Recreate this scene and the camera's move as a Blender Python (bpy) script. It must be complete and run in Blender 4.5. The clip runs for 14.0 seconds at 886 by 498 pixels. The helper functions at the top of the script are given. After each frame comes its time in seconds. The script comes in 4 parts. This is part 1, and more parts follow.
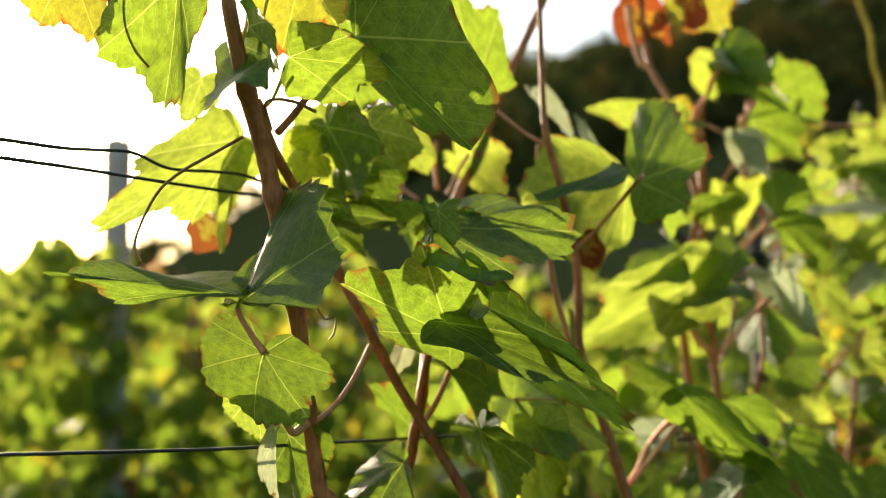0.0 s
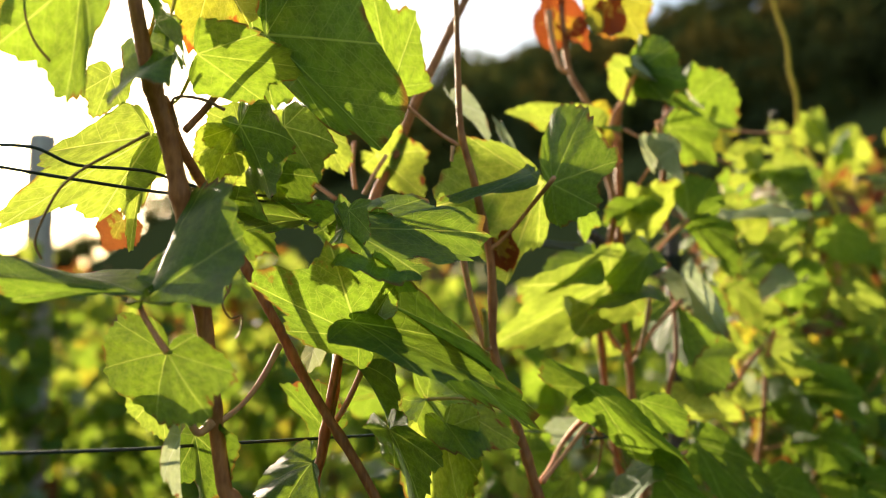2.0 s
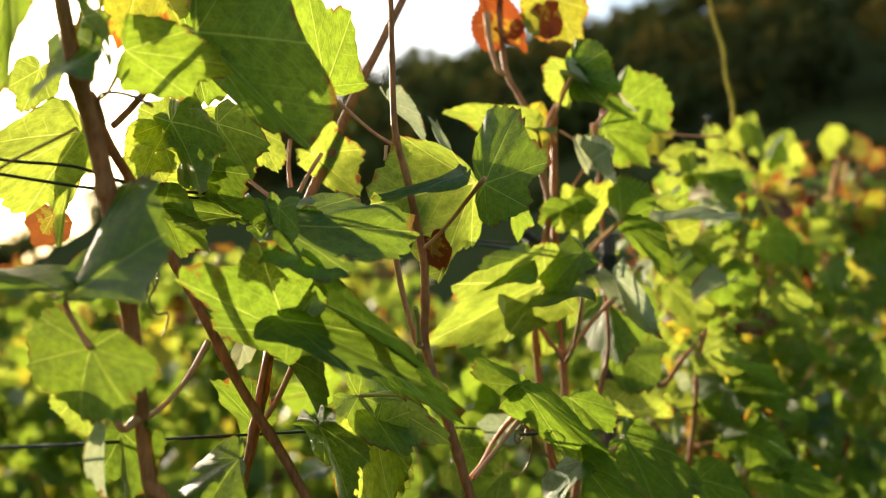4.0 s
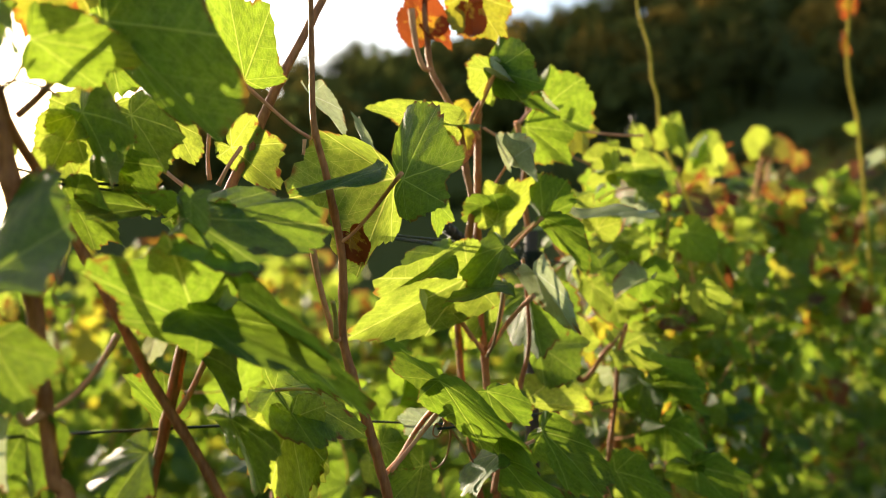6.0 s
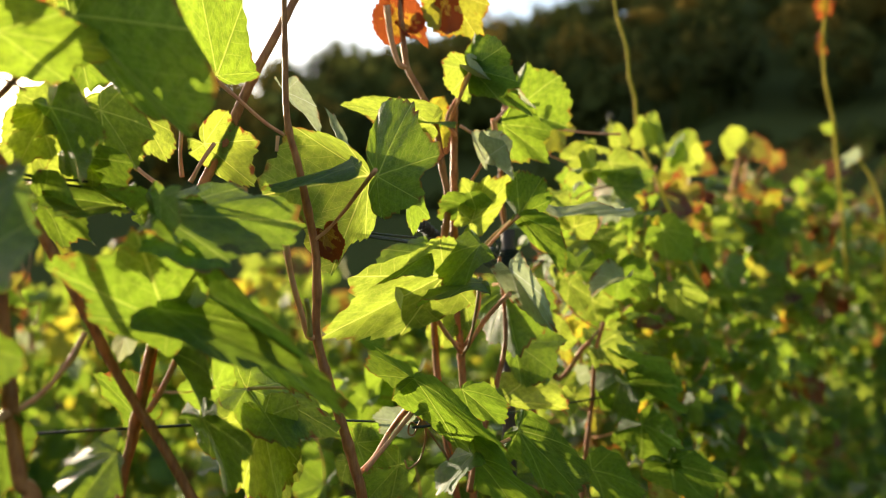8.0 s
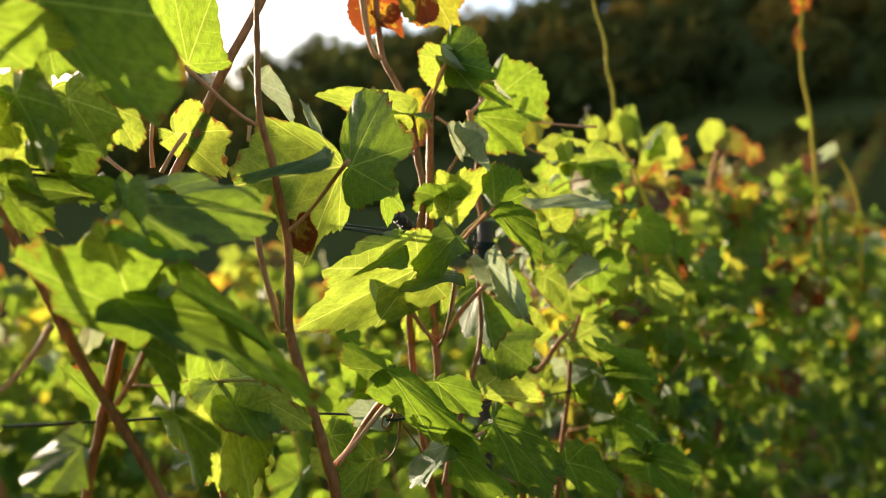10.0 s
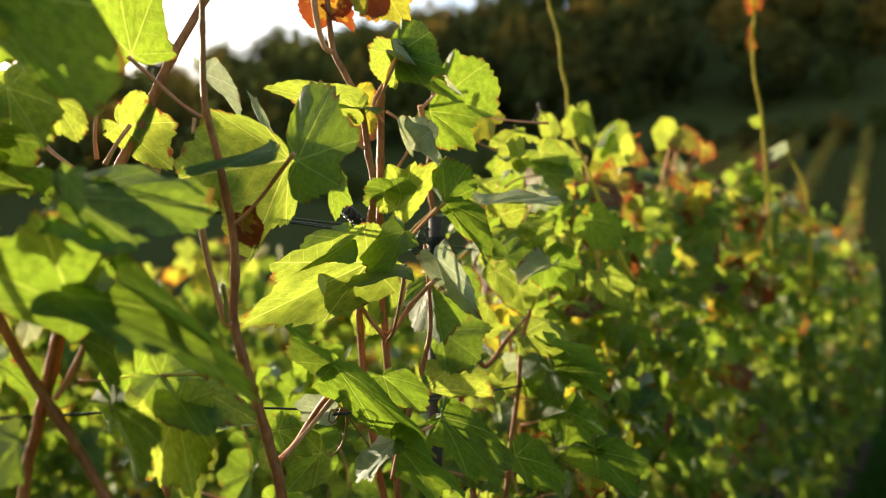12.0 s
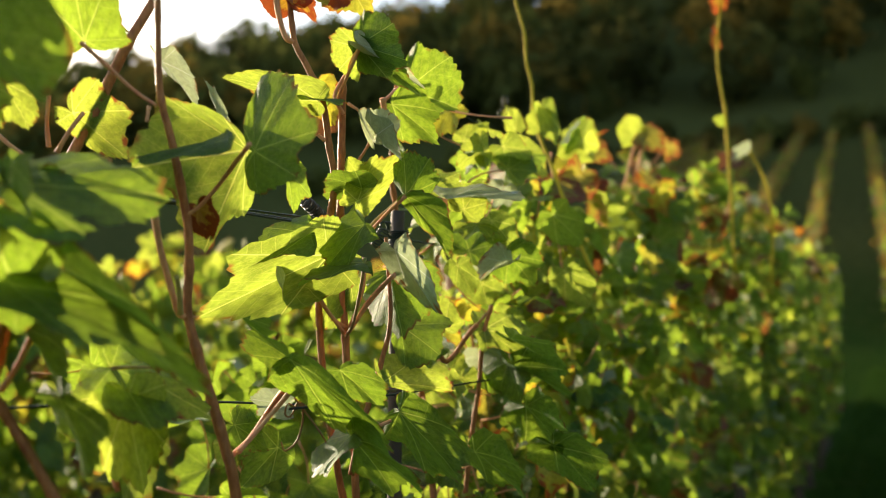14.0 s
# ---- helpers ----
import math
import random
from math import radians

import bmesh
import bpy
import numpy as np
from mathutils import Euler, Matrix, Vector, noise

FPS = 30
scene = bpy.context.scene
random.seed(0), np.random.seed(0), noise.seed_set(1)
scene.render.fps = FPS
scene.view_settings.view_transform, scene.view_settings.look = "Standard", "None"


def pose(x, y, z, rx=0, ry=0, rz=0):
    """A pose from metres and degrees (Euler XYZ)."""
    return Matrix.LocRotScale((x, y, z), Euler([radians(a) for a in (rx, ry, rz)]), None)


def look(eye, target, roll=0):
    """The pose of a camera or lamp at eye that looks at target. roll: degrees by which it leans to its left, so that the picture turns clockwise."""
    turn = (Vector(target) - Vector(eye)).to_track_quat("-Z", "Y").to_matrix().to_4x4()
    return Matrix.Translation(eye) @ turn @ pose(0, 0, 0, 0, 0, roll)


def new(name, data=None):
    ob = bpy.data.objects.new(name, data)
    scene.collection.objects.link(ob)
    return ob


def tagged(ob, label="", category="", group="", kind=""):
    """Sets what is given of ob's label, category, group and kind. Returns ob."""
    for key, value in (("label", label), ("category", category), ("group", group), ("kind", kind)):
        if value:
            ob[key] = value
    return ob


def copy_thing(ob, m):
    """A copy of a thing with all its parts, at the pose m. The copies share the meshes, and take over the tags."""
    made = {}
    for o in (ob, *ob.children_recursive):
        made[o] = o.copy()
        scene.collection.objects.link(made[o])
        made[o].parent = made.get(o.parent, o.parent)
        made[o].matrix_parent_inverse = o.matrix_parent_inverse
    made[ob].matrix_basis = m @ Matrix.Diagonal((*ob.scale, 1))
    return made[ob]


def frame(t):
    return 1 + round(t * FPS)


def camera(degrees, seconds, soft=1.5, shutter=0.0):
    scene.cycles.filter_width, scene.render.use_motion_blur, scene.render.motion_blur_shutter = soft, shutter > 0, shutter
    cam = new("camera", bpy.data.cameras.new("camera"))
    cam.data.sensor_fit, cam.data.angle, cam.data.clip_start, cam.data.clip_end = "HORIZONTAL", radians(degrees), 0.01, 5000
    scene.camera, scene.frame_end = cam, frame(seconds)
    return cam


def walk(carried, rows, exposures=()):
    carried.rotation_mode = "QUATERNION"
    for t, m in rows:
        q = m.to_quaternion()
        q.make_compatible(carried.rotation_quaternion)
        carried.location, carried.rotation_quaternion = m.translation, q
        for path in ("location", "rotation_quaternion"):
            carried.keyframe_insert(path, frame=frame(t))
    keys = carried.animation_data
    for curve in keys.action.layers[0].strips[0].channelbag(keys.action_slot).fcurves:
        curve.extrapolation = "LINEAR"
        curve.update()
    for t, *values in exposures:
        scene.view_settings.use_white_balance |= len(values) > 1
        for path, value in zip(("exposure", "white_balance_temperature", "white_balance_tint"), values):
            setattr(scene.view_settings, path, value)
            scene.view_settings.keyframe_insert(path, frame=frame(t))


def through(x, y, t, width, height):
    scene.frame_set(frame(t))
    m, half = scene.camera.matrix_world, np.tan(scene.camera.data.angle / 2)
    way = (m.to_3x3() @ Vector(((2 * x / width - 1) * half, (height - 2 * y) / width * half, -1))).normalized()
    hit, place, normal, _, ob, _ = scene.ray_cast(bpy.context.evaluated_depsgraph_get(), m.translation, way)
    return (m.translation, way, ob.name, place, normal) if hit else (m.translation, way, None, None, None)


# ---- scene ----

# ---- camera ----
cam = camera(50.46, 14.0, soft=1.0)
PATH = [
    (0, (-0.0021, -0.0083, 1.3018), (0.0078, 1.9836, 1.4817), -0.36),
    (0.5, (0.0023, -0.0084, 1.3016), (0.0439, 1.983, 1.4827), -0.45),
    (1, (0.007, -0.0084, 1.3013), (0.0789, 1.9825, 1.4783), -0.39),
    (1.5, (0.0128, -0.0094, 1.3019), (0.116, 1.9802, 1.4776), -0.35),
    (2, (0.0171, -0.0124, 1.3017), (0.1586, 1.9746, 1.4808), -0.20),
    (4.5, (0.0373, -0.0238, 1.2994), (0.3112, 1.9497, 1.474), -0.03),
    (5, (0.0427, -0.0246, 1.2986), (0.3548, 1.944, 1.4639), 0.04),
    (5.5, (0.0474, -0.03, 1.2985), (0.3941, 1.9326, 1.4665), 0.14),
    (6, (0.0512, -0.0314, 1.2988), (0.4187, 1.9272, 1.4677), 0.10),
    (6.5, (0.0534, -0.0326, 1.2977), (0.4327, 1.9235, 1.4698), -0.05),
    (7, (0.0539, -0.0314, 1.2979), (0.4387, 1.9237, 1.4692), -0.00),
    (7.5, (0.0559, -0.0301, 1.297), (0.4551, 1.9221, 1.4695), -0.07),
    (8, (0.0572, -0.0277, 1.2969), (0.465, 1.9229, 1.4661), -0.01),
    (10.5, (0.0678, -0.0233, 1.2952), (0.5396, 1.9143, 1.4474), 0.05),
    (11, (0.0713, -0.0245, 1.2947), (0.5711, 1.9063, 1.4439), 0.12),
    (11.5, (0.0724, -0.0251, 1.2949), (0.5869, 1.9018, 1.4448), 0.12),
    (12, (0.0759, -0.0274, 1.2946), (0.6045, 1.8959, 1.4413), 0.14),
    (12.5, (0.0783, -0.0278, 1.2931), (0.6269, 1.8898, 1.4408), 0.19),
    (13, (0.0802, -0.0267, 1.2915), (0.6445, 1.8864, 1.438), 0.37),
    (13.5, (0.083, -0.0241, 1.2917), (0.6675, 1.8833, 1.4342), 0.42),
    (14, (0.0859, -0.0235, 1.2927), (0.6792, 1.8814, 1.4318), 0.56),
]
walk(cam, [(t, look(eye, target, roll)) for t, eye, target, roll in PATH])
cam.data.dof.use_dof = True
cam.data.dof.focus_object = new("focus_point")  # beside the row, so that the plane of focus draws back as the camera pans
cam.data.dof.focus_object.location = (1.45, 0.56, 1.36)
cam.data.dof.aperture_fstop = 3.8

# ---- sky and sun ----
SUN_AZ, SUN_EL = -28.0, 11.0  # degrees from +y towards +x, and above the horizon
world = bpy.data.worlds.new("sky")
scene.world = world
world.use_nodes = True
wn = world.node_tree.nodes
sky = wn.new("ShaderNodeTexSky")
sky.sky_type, sky.sun_disc = "NISHITA", False
sky.sun_elevation, sky.sun_rotation = radians(SUN_EL), radians(SUN_AZ)
sky.air_density, sky.dust_density, sky.ozone_density = 1.0, 2.4, 1.0
wn["Background"].inputs["Strength"].default_value = 0.155
world.node_tree.links.new(sky.outputs[0], wn["Background"].inputs[0])
sun = new("sun", bpy.data.lights.new("sun", "SUN"))
sun.data.energy, sun.data.angle, sun.data.color = 4.8, radians(0.6), (1.0, 0.84, 0.6)
a, e = radians(SUN_AZ), radians(SUN_EL)
sun.matrix_world = look((0, 0, 30), (-math.sin(a) * math.cos(e), -math.cos(a) * math.cos(e), 30 - math.sin(e)))
scene.view_settings.exposure = 1.2

# ---- materials ----
class Nodes:
    """Short hand for a node tree: every call makes a node and wires what is given."""

    def __init__(self, name):
        self.mat = bpy.data.materials.new(name)
        self.mat.use_nodes = True
        self.tree = self.mat.node_tree
        self.tree.nodes.clear()

    def put(self, kind, inputs=(), out=0, operation="", interpolation_type="", data_type="", feature="", uv_map="", attribute_name="", blend_type=""):
        n = self.tree.nodes.new(kind)
        if operation:
            n.operation = operation
        if interpolation_type:
            n.interpolation_type = interpolation_type
        if data_type:
            n.data_type = data_type
        if feature:
            n.feature = feature
        if uv_map:
            n.uv_map = uv_map
        if blend_type:
            n.blend_type = blend_type
        if attribute_name:
            n.attribute_name = attribute_name
        for key, value in dict(inputs).items():
            if isinstance(value, bpy.types.NodeSocket):
                self.tree.links.new(value, n.inputs[key])
            else:
                n.inputs[key].default_value = value
        return n.outputs[out] if n.outputs else None

    def calc(self, op, a, b=0.0, c=0.0):
        return self.put("ShaderNodeMath", {0: a, 1: b, 2: c}, operation=op)

    def step(self, value, lo, hi, to_lo=0.0, to_hi=1.0):
        return self.put("ShaderNodeMapRange", {0: value, 1: lo, 2: hi, 3: to_lo, 4: to_hi}, interpolation_type="SMOOTHSTEP")

    def mix(self, f, a, b):
        return self.put("ShaderNodeMix", {0: f, 6: a, 7: b}, out=2, data_type="RGBA")

    def noise(self, vec, scale, detail=3.0, out=0):
        return self.put("ShaderNodeTexNoise", {"Vector": vec, "Scale": scale, "Detail": detail}, out=out)

    def finish(self, shader):
        self.put("ShaderNodeOutputMaterial", {0: shader})
        return self.mat


def rgb(r, g, b):
    return (r, g, b, 1.0)


def leaf_material(name, dark, light, through, vein, brown_at, brown, gloss=0.42, island=False, glow=0.57):
    """A vine leaf: palmate veins from the petiole, fine net, dry rim and spots; light passes through the blade."""
    m = Nodes(name)
    uv = m.put("ShaderNodeUVMap", uv_map="blade")
    xyz = m.tree.nodes.new("ShaderNodeSeparateXYZ")
    m.tree.links.new(uv, xyz.inputs[0])
    x, y = xyz.outputs[0], xyz.outputs[1]
    if island:
        rnd = m.put("ShaderNodeNewGeometry", out="Random Per Island")
    else:
        rnd = m.put("ShaderNodeObjectInfo", out="Random")
    r = m.calc("SQRT", m.calc("ADD", m.calc("MULTIPLY", x, x), m.calc("MULTIPLY", y, y)))
    turn = m.calc("WRAP", m.calc("ARCTAN2", x, y), radians(25), radians(-25))
    along = m.calc("MULTIPLY", r, m.calc("COSINE", turn))
    across = m.calc("ABSOLUTE", m.calc("MULTIPLY", r, m.calc("SINE", turn)))
    shift = m.put("ShaderNodeCombineXYZ", {0: x, 1: y, 2: m.calc("MULTIPLY", rnd, 37.0)})
    wob = m.noise(shift, 5.0, 2.0)
    main = m.step(across, 0.004, m.calc("MULTIPLY_ADD", r, -0.009, 0.017), 1.0, 0.0)
    p = m.calc("DIVIDE", m.calc("ADD", m.calc("SUBTRACT", along, m.calc("MULTIPLY", across, 0.95)), m.calc("MULTIPLY", wob, 0.05)), 0.15)
    near = m.calc("PINGPONG", p, 0.5)
    second = m.calc("MULTIPLY", m.step(near, 0.008, 0.045, 1.0, 0.0), m.step(r, 0.1, 0.25))
    net = m.put("ShaderNodeTexVoronoi", {"Vector": shift, "Scale": 20.0}, feature="DISTANCE_TO_EDGE")
    third = m.calc("MULTIPLY", m.step(net, 0.0, 0.08, 1.0, 0.0), 0.22)
    veins = m.calc("MAXIMUM", main, m.calc("MAXIMUM", m.calc("MULTIPLY", second, 0.4), third))
    patch = m.noise(shift, 2.6, 4.0)
    tone = m.step(m.calc("ADD", m.calc("MULTIPLY", rnd, 0.6), m.calc("MULTIPLY", patch, 0.5)), 0.25, 0.85)
    blade = m.mix(tone, rgb(*dark), rgb(*light))
    blade = m.mix(m.calc("MULTIPLY", veins, 0.85), blade, rgb(*vein))
    rim = m.put("ShaderNodeAttribute", out="Fac", attribute_name="rim")
    dry = m.calc("ADD", m.calc("MULTIPLY", m.noise(shift, 4.5, 5.0), 0.85), m.calc("MULTIPLY", rim, 0.5))
    dry = m.calc("ADD", dry, m.calc("MULTIPLY", m.calc("FRACT", m.calc("MULTIPLY", rnd, 7.13)), 0.22))
    dry = m.step(dry, brown_at, brown_at + 0.1)
    edge = m.calc("MULTIPLY", m.step(rim, 0.93, 0.985), m.step(m.noise(shift, 3.2, 3.0), 0.5, 0.6))
    dry = m.calc("MAXIMUM", dry, m.calc("MULTIPLY", edge, 0.8))
    dry_col = m.mix(m.noise(shift, 14.0), rgb(*brown), rgb(brown[0] * 0.35, brown[1] * 0.3, brown[2] * 0.4))
    blade = m.mix(dry, blade, dry_col)
    cell = m.step(m.noise(shift, 11.0, 4.0), 0.3, 0.7, 0.62, 1.02)
    deep = (through[0] * 0.72, through[1] * 0.78, through[2] * 0.8)
    back = m.mix(tone, rgb(*deep), rgb(*through))
    back = m.put("ShaderNodeMix", {0: 1.0, 6: back, 7: m.put("ShaderNodeCombineColor", {0: cell, 1: cell, 2: cell})}, out=2, data_type="RGBA", blend_type="MULTIPLY")
    back = m.mix(m.calc("MULTIPLY", veins, 0.6), back, rgb(min(through[0] * 1.6 + 0.12, 0.9), min(through[1] * 1.35 + 0.1, 0.9), through[2] * 3 + 0.06))
    back = m.mix(dry, back, m.mix(0.15, rgb(*brown), rgb(0.5, 0.16, 0.02)))
    height = m.calc("SUBTRACT", m.calc("MULTIPLY", m.noise(shift, 30.0), 0.25), veins)
    bump = m.put("ShaderNodeBump", {"Strength": 0.6, "Distance": 0.002, "Height": height})
    rough = m.calc("MULTIPLY_ADD", patch, 0.25, gloss - 0.08)
    front = m.put("ShaderNodeBsdfPrincipled", {"Base Color": blade, "Roughness": rough, "Specular IOR Level": 0.45, "Normal": bump})
    pass_on = m.put("ShaderNodeBsdfTranslucent", {"Color": back, "Normal": bump})
    return m.finish(m.put("ShaderNodeMixShader", {0: glow, 1: front, 2: pass_on}))


def leaf_set(island):
    end = "_mass" if island else ""
    return {
        "green": leaf_material("leaf_green" + end, (0.028, 0.09, 0.012), (0.06, 0.155, 0.016), (0.33, 0.475, 0.03), (0.24, 0.34, 0.08), 1.16, (0.2, 0.07, 0.02), 0.42, island),
        "fresh": leaf_material("leaf_fresh" + end, (0.065, 0.16, 0.014), (0.12, 0.23, 0.02), (0.49, 0.585, 0.055), (0.36, 0.42, 0.12), 1.16, (0.22, 0.06, 0.02), 0.45, island),
        "yellow": leaf_material("leaf_yellow" + end, (0.26, 0.3, 0.02), (0.4, 0.36, 0.03), (0.6, 0.54, 0.035), (0.5, 0.45, 0.12), 0.98, (0.42, 0.1, 0.015), 0.5, island),
        "rust": leaf_material("leaf_rust" + end, (0.36, 0.24, 0.03), (0.42, 0.16, 0.03), (0.62, 0.32, 0.02), (0.45, 0.3, 0.1), 0.72, (0.26, 0.05, 0.012), 0.6, island),
        "pale": leaf_material("leaf_pale" + end, (0.3, 0.34, 0.19), (0.42, 0.44, 0.27), (0.52, 0.58, 0.28), (0.5, 0.5, 0.32), 1.12, (0.3, 0.14, 0.05), 0.5, island, 0.42),
        "dry": leaf_material("leaf_dry" + end, (0.17, 0.095, 0.04), (0.28, 0.19, 0.09), (0.3, 0.14, 0.04), (0.3, 0.22, 0.12), 0.72, (0.17, 0.07, 0.03), 0.7, island, 0.3),
        "olive": leaf_material("leaf_olive" + end, (0.13, 0.13, 0.025), (0.2, 0.15, 0.03), (0.42, 0.36, 0.03), (0.34, 0.28, 0.1), 0.82, (0.26, 0.08, 0.02), 0.5, island, 0.45),
    }


LEAF, MASS = leaf_set(False), leaf_set(True)


def bark_material(name, dark, light, scale, rough, bump=0.4, thin=0.25):
    m = Nodes(name)
    at = m.put("ShaderNodeTexCoord", out="Object")
    grain = m.put("ShaderNodeMapping", {"Vector": at, "Scale": (1.0, 1.0, thin)})
    fine, broad = m.noise(grain, scale, 5.0), m.noise(at, scale * 0.12, 2.0)
    col = m.mix(m.step(m.calc("MULTIPLY_ADD", broad, 0.5, m.calc("MULTIPLY", fine, 0.6)), 0.3, 0.8), rgb(*dark), rgb(*light))
    nb = m.put("ShaderNodeBump", {"Strength": bump, "Distance": 0.002, "Height": fine})
    return m.finish(m.put("ShaderNodeBsdfPrincipled", {"Base Color": col, "Roughness": rough, "Specular IOR Level": 0.3, "Normal": nb}))


CANE = bark_material("cane_bark", (0.24, 0.075, 0.022), (0.52, 0.2, 0.06), 400.0, 0.55)
OLD_WOOD = bark_material("old_vine_bark", (0.035, 0.025, 0.018), (0.16, 0.11, 0.075), 90.0, 0.85, 0.9, 0.15)
PETIOLE = bark_material("petiole_skin", (0.62, 0.2, 0.1), (0.74, 0.38, 0.16), 250.0, 0.6, 0.15)
PETIOLE_GREEN = bark_material("petiole_green_skin", (0.34, 0.3, 0.06), (0.46, 0.3, 0.1), 250.0, 0.6, 0.15)
SHOOT = bark_material("green_shoot_skin", (0.4, 0.3, 0.01), (0.55, 0.4, 0.02), 250.0, 0.8, 0.15)
TENDRIL = bark_material("tendril_skin", (0.2, 0.09, 0.03), (0.34, 0.18, 0.05), 300.0, 0.5, 0.15)
POST = bark_material("weathered_post_metal", (0.045, 0.038, 0.034), (0.12, 0.085, 0.065), 140.0, 0.6, 0.5)
STAKE = bark_material("weathered_stake_wood", (0.36, 0.29, 0.23), (0.58, 0.5, 0.41), 60.0, 0.85, 0.6, 0.1)


def wire_material():
    m = Nodes("plastic_coated_wire")
    at = m.put("ShaderNodeTexCoord", out="Object")
    col = m.mix(m.noise(at, 120.0), rgb(0.008, 0.018, 0.014), rgb(0.03, 0.04, 0.032))
    return m.finish(m.put("ShaderNodeBsdfPrincipled", {"Base Color": col, "Roughness": 0.45, "Metallic": 0.2}))


WIRE = wire_material()


def ground_material():
    """Dark lane grass close by, paler dry meadow on the slope."""
    m = Nodes("meadow_ground")
    at = m.put("ShaderNodeTexCoord", out="Object")
    blade, tuft, field = m.noise(at, 60.0, 4.0), m.noise(at, 3.5, 4.0), m.noise(at, 0.05, 3.0)
    lane = m.mix(m.step(blade, 0.3, 0.7), rgb(0.014, 0.032, 0.005), rgb(0.034, 0.07, 0.011))
    lane = m.mix(m.step(tuft, 0.5, 0.75), lane, rgb(0.045, 0.06, 0.015))
    slope = m.mix(m.step(tuft, 0.35, 0.7), rgb(0.055, 0.062, 0.02), rgb(0.085, 0.09, 0.03))
    slope = m.mix(m.step(field, 0.4, 0.7), slope, rgb(0.07, 0.078, 0.024))
    far = m.put("ShaderNodeVectorMath", {0: at}, out="Value", operation="LENGTH")
    col = m.mix(m.step(m.calc("MULTIPLY_ADD", field, 20.0, far), 34.0, 60.0), lane, slope)
    nb = m.put("ShaderNodeBump", {"Strength": 0.8, "Distance": 0.03, "Height": m.calc("ADD", blade, tuft)})
    return m.finish(m.put("ShaderNodeBsdfDiffuse", {"Color": col, "Roughness": 1.0, "Normal": nb}))


def wood_leaf_material(name, dark, light, autumn, share):
    """Leaves of grass and woods; the "rim" value gives each tree a tone of its own."""
    m = Nodes(name)
    rnd = m.put("ShaderNodeNewGeometry", out="Random Per Island")
    tree = m.put("ShaderNodeAttribute", out="Fac", attribute_name="rim")
    at = m.put("ShaderNodeTexCoord", out="Object")
    broad = m.noise(at, 0.05, 2.0)
    tone = m.calc("MULTIPLY_ADD", tree, 0.75, m.calc("MULTIPLY", rnd, 0.25))
    col = m.mix(tone, rgb(*dark), rgb(*light))
    col = m.mix(m.step(m.calc("MULTIPLY_ADD", m.calc("FRACT", m.calc("MULTIPLY", tree, 7.3)), 0.5, m.calc("MULTIPLY", broad, 0.5)), share, share + 0.16), col, rgb(*autumn))
    front = m.put("ShaderNodeBsdfDiffuse", {"Color": col})
    pass_on = m.put("ShaderNodeBsdfTranslucent", {"Color": col})
    return m.finish(m.put("ShaderNodeMixShader", {0: 0.3, 1: front, 2: pass_on}))


GROUND = ground_material()
GRASS = wood_leaf_material("grass_blades", (0.022, 0.05, 0.008), (0.05, 0.09, 0.015), (0.08, 0.09, 0.025), 0.62)
WOODS = wood_leaf_material("wood_foliage", (0.04, 0.042, 0.016), (0.125, 0.14, 0.033), (0.21, 0.14, 0.03), 0.57)

# ---- building helpers ----
RNG = np.random.RandomState(7)
ORIGIN, ALONG, OUT = np.array((0.267, 1.05, 0.0)), np.array((0.68, 0.733, 0.0)), np.array((0.733, -0.68, 0.0))


def in_row(s, p, z):
    """A place from metres along the vine row, metres out of it towards the lane, and height."""
    return ORIGIN + s * ALONG + p * OUT + np.array((0.0, 0.0, z))


def mesh_from(name, verts, faces, material, uv=None, rim=None, smooth=True):
    me = bpy.data.meshes.new(name)
    me.from_pydata([tuple(v) for v in verts], [], [tuple(f) for f in faces])
    if uv is not None:
        layer = me.uv_layers.new(name="blade")
        idx = np.zeros(len(me.loops), dtype=np.int32)
        me.loops.foreach_get("vertex_index", idx)
        layer.data.foreach_set("uv", np.asarray(uv, dtype=np.float32)[idx].ravel())
    if rim is not None:
        me.attributes.new("rim", "FLOAT", "POINT").data.foreach_set("value", np.asarray(rim, dtype=np.float32))
    me.materials.append(material)
    if smooth:
        me.polygons.foreach_set("use_smooth", np.ones(len(me.polygons), dtype=bool))
    me.update()
    return me


def part(name, me, parent, label="", at=None):
    """One mesh object under a thing or a part, built in world places unless a pose is given."""
    ob = new(name, me)
    ob.parent = parent
    if at is not None:
        ob.matrix_basis = parent.matrix_basis.inverted() @ at
    if label:
        tagged(ob, label)
    return ob


def thing(name, label, category, group="", kind="", me=None):
    return tagged(new(name, me), label, category, group, kind)


# Outline of a vine leaf: the radius by the angle from its tip, in degrees.
LOBE_AT = (0, 10, 20, 28, 38, 50, 60, 70, 78, 90, 104, 118, 134, 150, 164, 174, 180)
LOBE_R = (1.0, 0.9, 0.76, 0.69, 0.8, 0.93, 0.84, 0.71, 0.66, 0.72, 0.77, 0.72, 0.66, 0.6, 0.46, 0.2, 0.05)


